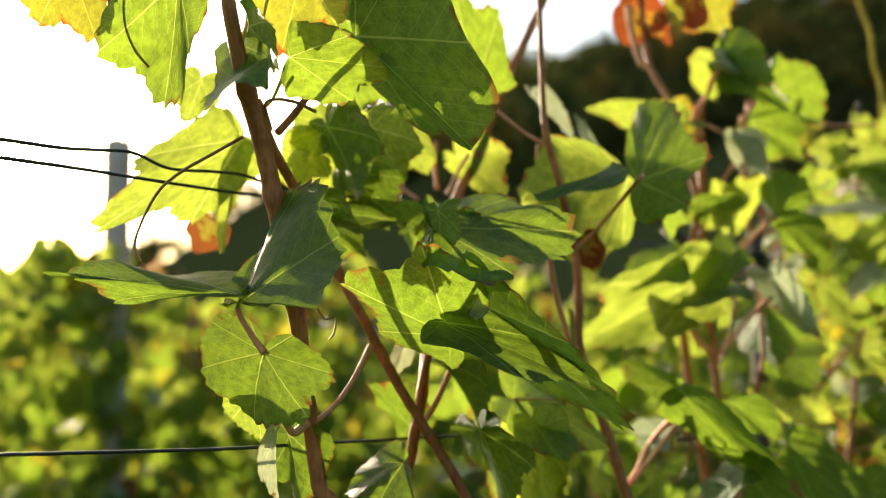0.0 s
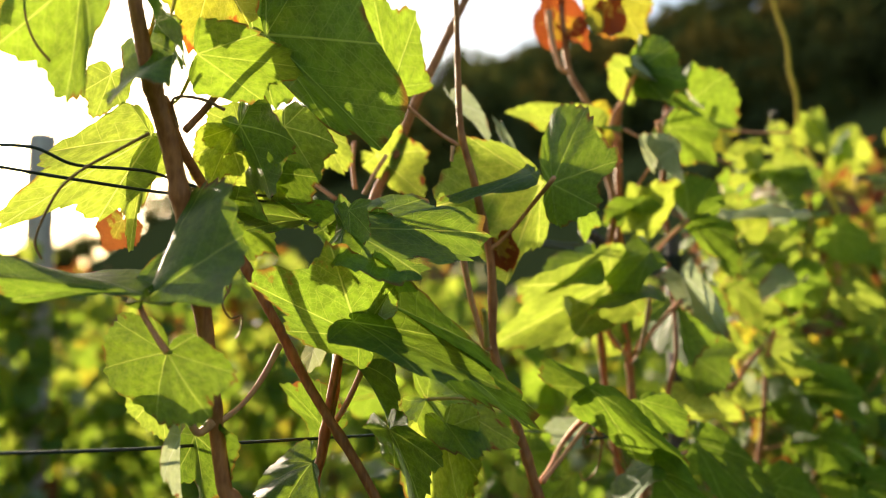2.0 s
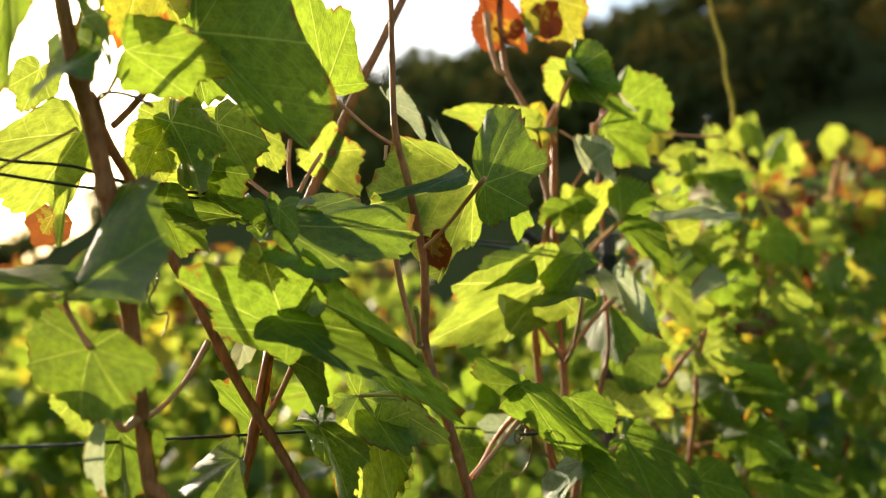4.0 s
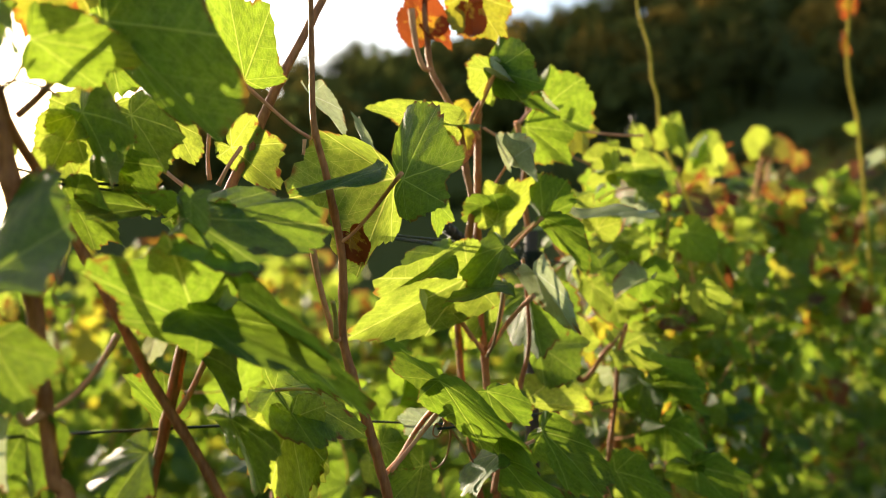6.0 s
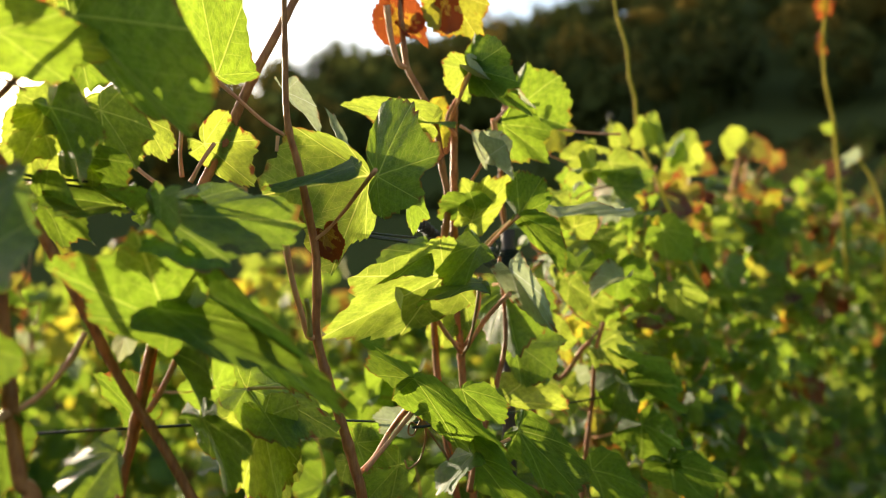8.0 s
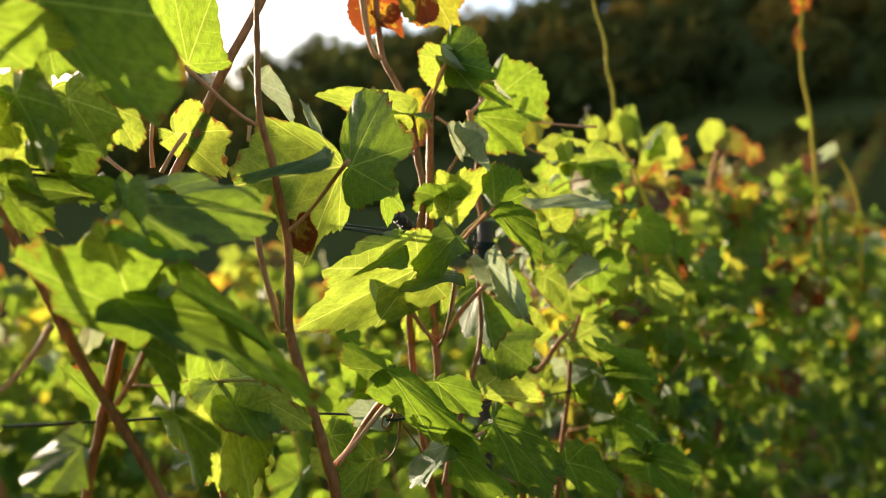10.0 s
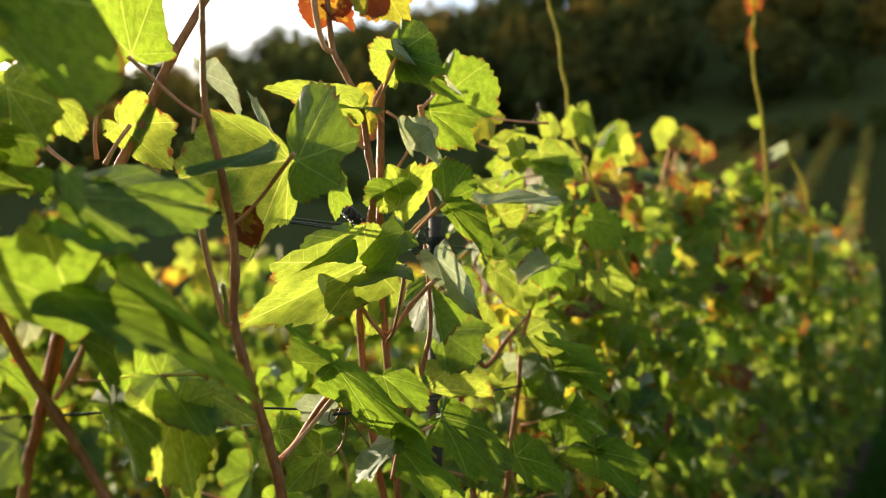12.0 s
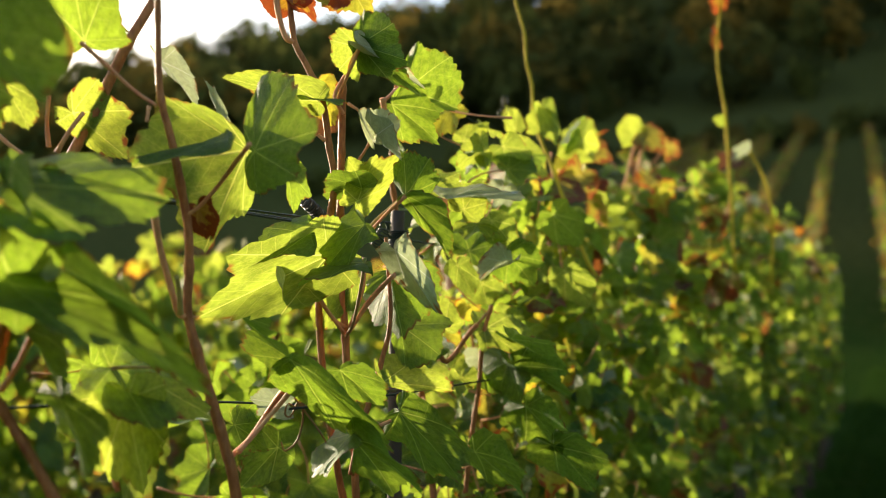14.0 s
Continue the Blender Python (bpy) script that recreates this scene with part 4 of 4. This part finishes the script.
leaf(cane_m, (0.349, 0.960, 1.421), (0.407, 0.980, 1.374), (0.393, 0.930, 1.400), "green", sinus=0.15, back=0.1, tooth=0.5, other=(0.371, 0.977, 1.392))
leaf(cane_m, (0.352, 0.970, 1.422), (0.369, 0.931, 1.461), (0.343, 0.979, 1.464), "green", sinus=0.2, back=0.15, other=(0.384, 0.950, 1.435))
stalk(cane_m, [(0.357, 0.977, 1.426), (0.340, 0.989, 1.411), (0.323, 1.000, 1.394), (0.311, 1.005, 1.372)], 0.0022, PETIOLE_GREEN)
leaf(cane_m, (0.303, 0.972, 1.428), (0.264, 0.967, 1.446), (0.279, 0.932, 1.450), "green", sinus=0.2, back=0.3, other=(0.286, 1.008, 1.417))
leaf(cane_m, (0.299, 0.974, 1.415), (0.353, 0.987, 1.472), (0.303, 0.972, 1.452), "fresh", sinus=0.3, other=(0.349, 0.991, 1.441))
leaf(cane_m, (0.308, 0.990, 1.440), (0.285, 0.975, 1.462), (0.305, 0.979, 1.465), "fresh", sinus=0.3)
leaf(cane_r, (0.207, 0.864, 1.427), (0.213, 0.855, 1.388), (0.197, 0.847, 1.406), "green", fold=0.5)
leaf(cane_r, (0.207, 0.884, 1.438), (0.192, 0.889, 1.422), (0.205, 0.886, 1.419), "dry", fold=0.5)
leaf(cane_m, (0.332, 0.938, 1.360), (0.391, 0.959, 1.289), (0.371, 0.948, 1.336), "pale", fold=0.3, sinus=0.15, back=0.15, wave=0.08, other=(0.355, 0.974, 1.309))
stalk(cane_m, [(0.341, 0.968, 1.338), (0.329, 0.983, 1.321), (0.317, 0.998, 1.302), (0.296, 1.007, 1.269)], 0.002)
stalk(cane_m, [(0.294, 0.952, 1.580), (0.288, 0.966, 1.561), (0.284, 0.989, 1.545), (0.281, 1.011, 1.531)], 0.0019)
stalk(cane_m, [(0.349, 0.960, 1.421), (0.337, 0.975, 1.408), (0.326, 0.989, 1.394), (0.317, 1.003, 1.381)], 0.0018)
stalk(cane_m, [(0.333, 0.940, 1.334), (0.322, 0.954, 1.322), (0.310, 0.969, 1.305), (0.300, 0.984, 1.283)], 0.0018)
stalk(cane_m, [(0.255, 0.983, 1.318), (0.266, 0.992, 1.302), (0.279, 1.000, 1.287), (0.295, 1.007, 1.278)], 0.0017)
stalk(cane_m, [(0.305, 0.968, 1.347), (0.306, 0.969, 1.323), (0.302, 0.982, 1.299), (0.298, 1.006, 1.278)], 0.0015)
stalk(cane_p, [(0.211, 0.836, 1.223), (0.198, 0.841, 1.206), (0.182, 0.836, 1.188), (0.164, 0.822, 1.171)], 0.002)
leaf(cane_m, (0.265, 0.957, 1.354), (0.136, 0.952, 1.288), (0.191, 0.922, 1.366), "fresh", back=0.35, curl=0.03, sinus=0.6, other=(0.181, 0.931, 1.265))
leaf(cane_m, (0.241, 0.931, 1.374), (0.177, 0.949, 1.352), (0.211, 0.969, 1.387), "green", sinus=0.3, back=0.15, other=(0.210, 0.910, 1.344))
leaf(cane_m, (0.296, 0.925, 1.385), (0.250, 0.941, 1.339), (0.271, 0.953, 1.388), "green", sinus=0.2, back=0.15, other=(0.282, 0.911, 1.348))
leaf(cane_m, (0.293, 0.909, 1.344), (0.225, 0.917, 1.333), (0.272, 0.966, 1.350), "green", fold=0.03, sinus=0.1, back=0.15, tooth=0.4, other=(0.255, 0.868, 1.331))
leaf(cane_m, (0.222, 0.960, 1.338), (0.221, 0.959, 1.295), (0.214, 0.933, 1.318), "pale", fold=0.3, sinus=0.1, back=0.1)
leaf(cane_m, (0.300, 1.012, 1.327), (0.283, 1.020, 1.286), (0.310, 1.011, 1.299), "fresh")
leaf(cane_m, (0.286, 1.038, 1.308), (0.270, 1.046, 1.270), (0.293, 1.038, 1.276), "fresh")
leaf(cane_m, (0.343, 0.999, 1.340), (0.349, 0.972, 1.271), (0.324, 1.049, 1.304), "green", sinus=0.3, back=0.2, other=(0.390, 0.959, 1.298))
leaf(cane_n, (0.367, 1.038, 1.279), (0.425, 1.024, 1.289), (0.379, 0.984, 1.240), "green")
leaf(cane_n, (0.411, 1.047, 1.262), (0.377, 1.060, 1.228), (0.399, 1.029, 1.230), "green")
leaf(cane_n, (0.433, 1.082, 1.275), (0.412, 1.095, 1.317), (0.445, 1.086, 1.310), "fresh")
leaf(cane_p, (0.207, 0.814, 1.252), (0.305, 0.825, 1.171), (0.248, 0.784, 1.234), "green", back=0.1, curl=0.04, fold=0.0, sinus=0.3, wave=0.03, other=(0.251, 0.838, 1.191))
leaf(cane_p, (0.209, 0.824, 1.251), (0.170, 0.864, 1.278), (0.192, 0.817, 1.272), "green", back=0.1, sinus=0.2, other=(0.184, 0.841, 1.250))
leaf(cane_p, (0.253, 0.823, 1.241), (0.298, 0.839, 1.212), (0.278, 0.807, 1.243), "green", back=0.2, sinus=0.2, other=(0.268, 0.853, 1.212))
stalk(cane_p, [(0.211, 0.836, 1.230), (0.204, 0.870, 1.214), (0.194, 0.896, 1.192), (0.177, 0.860, 1.177), (0.159, 0.824, 1.168)], 0.0024)
leaf(cane_p, (0.221, 0.940, 1.200), (0.184, 0.924, 1.209), (0.204, 0.941, 1.220), "pale", sinus=0.3, other=(0.199, 0.922, 1.191))
tendril(cane_p, [(0.218, 0.856, 1.218), (0.226, 0.860, 1.200), (0.223, 0.868, 1.175), (0.212, 0.872, 1.164), (0.208, 0.873, 1.172)], 0.0012)
tendril(cane_p, [(0.217, 0.856, 1.215), (0.231, 0.859, 1.197), (0.245, 0.862, 1.178), (0.253, 0.861, 1.162)], 0.0011)
tendril(cane_p, [(0.221, 0.855, 1.213), (0.215, 0.863, 1.197), (0.210, 0.865, 1.199), (0.212, 0.858, 1.209), (0.220, 0.857, 1.203)], 0.001)
tendril(cane_p, [(0.219, 0.856, 1.213), (0.230, 0.859, 1.205), (0.233, 0.857, 1.211), (0.224, 0.854, 1.217), (0.221, 0.856, 1.206)], 0.001)
tendril(cane_p, [(0.248, 0.890, 1.204), (0.252, 0.890, 1.188), (0.259, 0.890, 1.168)], 0.0011)
leaf(cane_p, (0.268, 0.834, 1.183), (0.225, 0.838, 1.148), (0.256, 0.880, 1.177), "green", sinus=0.15, back=0.1, other=(0.247, 0.800, 1.163))
leaf(cane_p, (0.268, 0.835, 1.178), (0.328, 0.790, 1.141), (0.297, 0.785, 1.179), "green", sinus=0.2, back=0.15, other=(0.300, 0.871, 1.133))
leaf(cane_p, (0.332, 0.910, 1.194), (0.391, 0.867, 1.136), (0.367, 0.870, 1.191), "green", back=0.25, curl=0.05, sinus=0.2, other=(0.356, 0.939, 1.137))
leaf(cane_n, (0.332, 0.981, 1.218), (0.410, 0.986, 1.213), (0.365, 1.009, 1.249), "fresh", back=0.2, sinus=0.2, other=(0.366, 0.981, 1.210))
leaf(cane_p, (0.220, 0.986, 1.151), (0.183, 0.985, 1.111), (0.216, 0.978, 1.117), "green", fold=0.05, sinus=0.2, other=(0.180, 0.989, 1.152))
leaf(cane_p, (0.169, 1.021, 1.154), (0.179, 1.021, 1.121), (0.160, 1.025, 1.136), "fresh")
leaf(cane_p, (0.210, 0.985, 1.193), (0.179, 0.974, 1.186), (0.196, 0.968, 1.204), "green")
leaf(cane_n, (0.274, 1.118, 1.258), (0.268, 1.121, 1.244), (0.281, 1.116, 1.268), "pale", fold=0.5)
leaf(cane_p, (0.174, 0.976, 1.177), (0.207, 0.958, 1.156), (0.201, 0.957, 1.185), "green")
leaf(cane_o, (0.505, 1.139, 1.273), (0.583, 1.144, 1.264), (0.561, 1.171, 1.295), "fresh", fold=0.1)
leaf(cane_o, (0.532, 1.109, 1.262), (0.610, 1.090, 1.227), (0.595, 1.154, 1.230), "green", fold=0.15, curl=0.15)
leaf(cane_o, (0.536, 1.099, 1.227), (0.602, 1.081, 1.199), (0.543, 1.033, 1.237), "green", fold=0.2)
leaf(cane_o, (0.526, 1.104, 1.357), (0.481, 1.107, 1.347), (0.487, 1.072, 1.339), "pale", fold=0.6, curl=0.4)
leaf(cane_o, (0.460, 1.113, 1.355), (0.487, 1.125, 1.318), (0.461, 1.133, 1.329), "fresh")
leaf(cane_o, (0.494, 1.169, 1.378), (0.522, 1.161, 1.427), (0.479, 1.200, 1.415), "green")
leaf(cane_n, (0.454, 1.074, 1.423), (0.481, 1.073, 1.461), (0.444, 1.081, 1.450), "fresh")
leaf(cane_n, (0.410, 1.076, 1.450), (0.449, 1.081, 1.469), (0.427, 1.099, 1.480), "fresh")
leaf(cane_n, (0.431, 1.048, 1.433), (0.510, 1.001, 1.438), (0.433, 0.918, 1.431), "pale", fold=0.2)
leaf(cane_o, (0.568, 1.216, 1.500), (0.609, 1.220, 1.527), (0.569, 1.235, 1.533), "green")
leaf(cane_o, (0.510, 1.127, 1.416), (0.551, 1.141, 1.386), (0.534, 1.113, 1.421), "fresh")
leaf(cane_o, (0.533, 1.123, 1.372), (0.574, 1.138, 1.336), (0.576, 1.112, 1.373), "green")
leaf(cane_o, (0.489, 1.182, 1.529), (0.526, 1.185, 1.556), (0.504, 1.174, 1.517), "fresh")
leaf(cane_o, (0.560, 1.216, 1.532), (0.611, 1.231, 1.507), (0.592, 1.201, 1.537), "fresh")
leaf(cane_o, (0.504, 1.155, 1.529), (0.514, 1.155, 1.484), (0.521, 1.152, 1.507), "fresh", fold=0.5)
leaf(cane_o, (0.537, 1.132, 1.232), (0.517, 1.142, 1.173), (0.547, 1.098, 1.191), "green")
leaf(cane_o, (0.540, 1.079, 1.179), (0.590, 1.072, 1.129), (0.560, 1.023, 1.184), "green")
leaf(cane_o, (0.445, 1.000, 1.137), (0.502, 0.986, 1.093), (0.460, 0.932, 1.146), "green", fold=0.2)
leaf(cane_o, (0.575, 1.072, 1.130), (0.633, 1.063, 1.080), (0.601, 1.013, 1.137), "green")
leaf(cane_o, (0.672, 1.250, 1.359), (0.721, 1.267, 1.310), (0.710, 1.244, 1.359), "fresh")
leaf(cane_o, (0.653, 1.249, 1.442), (0.708, 1.264, 1.402), (0.688, 1.236, 1.448), "green")
leaf(cane_o, (0.712, 1.435, 1.610), (0.704, 1.435, 1.648), (0.732, 1.428, 1.632), "fresh", fold=0.2)
leaf(cane_o, (0.715, 1.432, 1.643), (0.737, 1.420, 1.576), (0.739, 1.426, 1.629), "fresh", fold=0.3)
leaf(cane_o, (0.652, 1.401, 1.599), (0.640, 1.412, 1.642), (0.661, 1.406, 1.630), "fresh", fold=0.3)
leaf(cane_o, (0.643, 1.354, 1.563), (0.675, 1.328, 1.517), (0.615, 1.344, 1.537), "fresh", other=(0.673, 1.346, 1.560))
stalk(cane_o, [(0.955, 1.780, 1.654), (0.922, 1.771, 1.620), (0.876, 1.756, 1.582)], 0.003)
leaf(cane_o, (0.948, 1.781, 1.657), (0.970, 1.771, 1.712), (0.928, 1.784, 1.701), "fresh", fold=0.2)
leaf(cane_o, (0.955, 1.780, 1.653), (1.004, 1.747, 1.622), (0.991, 1.768, 1.669), "olive", back=0.1, sinus=0.2, other=(0.973, 1.757, 1.608))
leaf(cane_o, (0.969, 1.774, 1.671), (1.007, 1.762, 1.688), (0.989, 1.768, 1.676), "rust", back=0.1, sinus=0.2)
stalk(cane_o, [(1.120, 1.834, 1.688), (1.106, 1.841, 1.652), (1.095, 1.849, 1.589)], 0.003)
stalk(cane_o, [(1.129, 1.832, 1.680), (1.121, 1.839, 1.615)], 0.003)
leaf(cane_o, (1.111, 1.836, 1.690), (1.086, 1.840, 1.738), (1.128, 1.829, 1.728), "fresh", sinus=0.2)
leaf(cane_o, (1.124, 1.832, 1.703), (1.163, 1.803, 1.664), (1.158, 1.821, 1.716), "olive", back=0.1, sinus=0.2)
shoot_one = cane_of(third_vine, [(0.663, 1.451, 1.892), (0.671, 1.452, 1.834), (0.688, 1.451, 1.776), (0.695, 1.459, 1.729), (0.707, 1.463, 1.691), (0.713, 1.466, 1.628), (0.729, 1.432, 1.550), (0.760, 1.375, 1.403), (0.774, 1.351, 1.356)], (0.0022, 0.0028, 0.003, 0.0032), "long bare yellow-green shoot", material=SHOOT, knots=0.06)
shoot_two = cane_of(third_vine, [(1.397, 1.920, 2.150), (1.398, 1.926, 2.067), (1.394, 1.934, 1.971), (1.399, 1.939, 1.888), (1.418, 1.940, 1.792), (1.424, 1.943, 1.723), (1.439, 1.950, 1.571), (1.451, 1.958, 1.406)], (0.003, 0.0035, 0.004), "long bare yellow shoot", material=SHOOT, knots=0.07)
leaf(shoot_two, (1.398, 1.926, 2.074), (1.382, 1.934, 2.033), (1.412, 1.923, 2.047), "rust")
leaf(shoot_two, (1.394, 1.935, 1.957), (1.383, 1.936, 2.001), (1.381, 1.939, 1.964), "rust", fold=0.4)
leaf(shoot_two, (1.417, 1.942, 1.771), (1.389, 1.950, 1.775), (1.403, 1.947, 1.757), "fresh")
shoot_three = cane_of(third_vine, [(1.596, 2.099, 1.734), (1.626, 2.093, 1.686), (1.652, 2.090, 1.611), (1.664, 2.094, 1.507), (1.663, 2.103, 1.387)], (0.003, 0.0035, 0.004), "drooping green shoot", material=SHOOT)
leaf(shoot_three, (1.596, 2.099, 1.734), (1.546, 2.116, 1.708), (1.562, 2.088, 1.739), "pale", fold=0.5)
leaf(shoot_three, (1.561, 2.112, 1.708), (1.518, 2.127, 1.685), (1.536, 2.101, 1.667), "dry", fold=0.5)

# ---- trellis: post, wires and ties ----
wire("dark coated trellis wire, slightly kinked", [(-0.327, 0.446, 1.407), (-0.281, 0.515, 1.417), (-0.245, 0.585, 1.422), (-0.227, 0.604, 1.424), (-0.208, 0.619, 1.425), (-0.188, 0.635, 1.417), (-0.161, 0.655, 1.418), (-0.144, 0.670, 1.418), (-0.122, 0.685, 1.412), (-0.097, 0.715, 1.410), (-0.060, 0.750, 1.412), (-0.021, 0.785, 1.409), (0.077, 0.812, 1.389), (0.129, 0.869, 1.390), (0.198, 0.953, 1.393), (0.269, 1.041, 1.394), (0.372, 1.119, 1.389), (4.300, 5.400, 1.400), (6.600, 7.900, 1.400)], 0.0012)
wire("straight dark coated trellis wire", [(-0.334, 0.456, 1.407), (-0.242, 0.586, 1.410), (-0.188, 0.636, 1.407), (-0.135, 0.676, 1.404), (-0.097, 0.716, 1.407), (-0.022, 0.786, 1.406), (0.077, 0.802, 1.388), (0.128, 0.859, 1.392), (0.197, 0.942, 1.395), (0.265, 1.036, 1.400), (0.297, 1.068, 1.399)], 0.0012)
wire("lower dark trellis wire behind the leaves", [(-0.314, 0.440, 1.245), (-0.158, 0.602, 1.229), (-0.094, 0.647, 1.227), (-0.017, 0.737, 1.221), (0.057, 0.802, 1.217), (0.142, 0.883, 1.209), (0.161, 0.926, 1.205), (0.265, 0.978, 1.197), (0.377, 1.100, 1.200), (0.538, 1.175, 1.207), (4.300, 5.400, 1.200), (6.600, 7.900, 1.200)], 0.0012)
post(0.142, 0.03, 1.424, 0.009)
for k in range(1, 3):
    post(0.15 + 4.55 * k, 0.0, 1.75, 0.02)
wire("thin top wire sagging over the hedge", [in_row(0.25, 0.0, 1.62), in_row(0.45, 0.05, 1.565), in_row(0.62, 0.04, 1.57), in_row(1.1, 0, 1.61), in_row(6, 0, 1.62), in_row(9.3, 0, 1.65)], 0.0008)
coil("wire_tie", "coil of dark wire twisted round the trellis wire", (0.262, 1.035, 1.41), (0.72, 0.45, -0.5), 0.034, 0.0062, 10, 0.0013, seed=2)
coil("wire_tie", "dark wire wound round the post", (0.386, 1.134, 1.388), (0.05, 0, 1), 0.022, 0.0115, 8, 0.0014, seed=3)
coil("wire_tie", "small tangle of dark wire beside the post", (0.356, 1.10, 1.385), (0.5, 0.2, 0.8), 0.026, 0.0085, 6, seed=4)
coil("wire_tie", "twisted wire on the lower trellis wire", (0.559, 1.235, 1.203), (0.68, 0.73, 0), 0.035, 0.006, 6, seed=5)
coil("wire_tie", "loose curled end of the top wire", in_row(0.4, 0.07, 1.6), (0.5, 0.3, 0.8), 0.03, 0.006, 3, 0.0008, seed=6)


def wood_post(s, p, top, radius):
    """A round wooden stake with a rounded, weathered head."""
    at = in_row(s, p, 0)
    base = ground_z(at[0], at[1]) - 0.4
    line = [at + np.array((0, 0, z)) for z in np.linspace(base, top - 0.02, 14)] + [at + np.array((0, 0, top - 0.006)), at + np.array((0, 0, top))]
    verts, faces = tube_shape(line, (radius,) * 14 + (radius * 0.9, radius * 0.55), 16, 0, 0.03)
    return thing("wooden_post", "round weathered wooden post in the second row", "post", "wooden posts", me=mesh_from("wooden_post", verts, faces, STAKE))


wood_post(0.5, -2.2, 1.92, 0.043)
wood_post(5.5, -2.2, 1.9, 0.043)
wood_post(-4.5, -2.2, 1.9, 0.043)

# ---- the rest of the row and the rows behind ----
def build_rows():
    rng = np.random.RandomState(5)
    near = [mass_vine(rng, 440, 0.7, top, 0.45, 0.13, pieces=True) for top in (1.52, 1.66, 1.73, 1.75)]
    for i, v in enumerate(near):
        place_vine(v, 0.95 + 0.8 * i, -0.03, 0, True)
    for vine, s, back, n in ((second_vine, 0.12, -0.3, 26), (third_vine, 0.35, -0.2, 36)):
        spots = [(q[0] + in_row(s, back, 0), *q[1:4], "green") for q in mass_spots(rng, n, 0.7, 1.24, 0.32, 0.1, (0.04, 0.065))]
        leaf_pieces(vine, spots, rng)
    withered = [hanging_leaf(rng, in_row(1.95 + rng.normal(0, 0.08), 0.13 + rng.uniform(-0.03, 0.03), 1.37 + rng.normal(0, 0.045)), OUT, rng.uniform(0.035, 0.055), ("olive", "rust")[i % 2]) for i in range(7)]
    leaf_pieces(near[1], withered, rng)
    spots = []
    while len(spots) < 190:
        along, z = rng.uniform(0.2, 0.85), rng.uniform(1.0, 1.6)
        if z > 1.5 and along > 0.45:
            continue
        out = OUT if rng.uniform() < 0.75 else -OUT
        look_of = ("green", "green", "green", "fresh", "fresh", "fresh", "pale", "yellow")[rng.randint(8)]
        spots.append(hanging_leaf(rng, in_row(along, rng.uniform(-0.03, 0.12), z), out, rng.uniform(0.02, 0.042), look_of))
    leaf_pieces(third_vine, spots, rng)
    far = [mass_vine(rng, 900, 0.4, 1.74, 0.52, 0.15, 13, 2) for _ in range(4)]
    for i, v in enumerate(far):
        place_vine(v, 4.0 + 0.95 * i, 0, 0, True)
    for i in range(2):
        place_vine(far[(i * 3) % 4], 7.8 + 0.95 * i, rng.normal(0, 0.03), 180 * (i % 2) + rng.normal(0, 2))
    low = [mass_vine(rng, 620, 0.35, 1.62, 0.5, 0.19, 13, 1, "grapevine of a row further down the slope, yellowing leaves", 4, size=(0.05, 0.08)) for _ in range(3)]
    for i, v in enumerate(low):
        place_vine(v, -1.0 + 0.95 * i, -2.2, 0, True, "vines of the second row")
    for i in range(20):
        place_vine(low[(i * 2) % 3], -6.7 + 0.95 * i if i < 6 else 1.85 + 0.95 * (i - 6), -2.2, 180 * (i % 2), False, "vines of the second row")
    for i in range(26):
        place_vine(low[(i * 2 + 1) % 3], -8 + 0.97 * i, -4.4, 180 * (i % 2), False, "vines of the third row")
    for i in range(14):
        place_vine(far[i % 4], -5 + 0.97 * i, 2.3, 180 * (i % 2), False, "vines of the row across the lane")


def build_far_block():
    """Parallel rows of vines that climb the slope in front of the woods."""
    rng = np.random.RandomState(9)
    up = np.array((math.sin(radians(41)), math.cos(radians(41)), 0))
    side = np.array((-up[1], up[0], 0))
    for r in range(9):
        spots = []
        for d in np.arange(31, 92, 0.3):
            for _ in range(12):
                at = d * up + (1.5 + 2.8 * (r - 4) + rng.normal(0, 0.16)) * side
                at[2] = ground_z(at[0], at[1]) + rng.uniform(0.25, 1.9)
                q = rng.uniform()
                look_of = "olive" if q < 0.4 else "dry" if q < 0.55 else "yellow" if q < 0.6 else "rust" if q < 0.64 else "green"
                spots.append(hanging_leaf(rng, at, OUT if rng.uniform() < 0.5 else -OUT, rng.uniform(0.09, 0.15), look_of))
        thing("vine_row", "distant row of yellowing vines climbing the slope", "vine row", "rows on the far slope", "stuff", leaf_mass(rng, spots, 9, 1))


def build_grass():
    rng = np.random.RandomState(3)
    verts, faces = [], []
    for _ in range(15000):
        s, p = rng.uniform(0.5, 26), rng.uniform(0.1, 2.2)
        at = in_row(s, p, 0)
        at[2] = ground_z(at[0], at[1]) - 0.01
        h, w, q = rng.uniform(0.05, 0.16), rng.uniform(0.003, 0.007), rng.uniform(0, 6.28)
        a = np.array((math.cos(q), math.sin(q), 0)) * w
        lean = np.array((rng.normal(0, 0.3), rng.normal(0, 0.3), 0)) * h
        k = len(verts)
        verts += [at - a, at + a, at + a * 0.7 + lean * 0.4 + (0, 0, h * 0.6), at - a * 0.7 + lean * 0.4 + (0, 0, h * 0.6), at + lean + (0, 0, h)]
        faces += [(k, k + 1, k + 2, k + 3), (k + 3, k + 2, k + 4)]
    thing("grass", "rough grass of the lane between the vine rows", "grass", kind="stuff", me=mesh_from("grass", verts, faces, GRASS))


build_ground()
build_woods()
build_rows()
build_far_block()
build_grass()
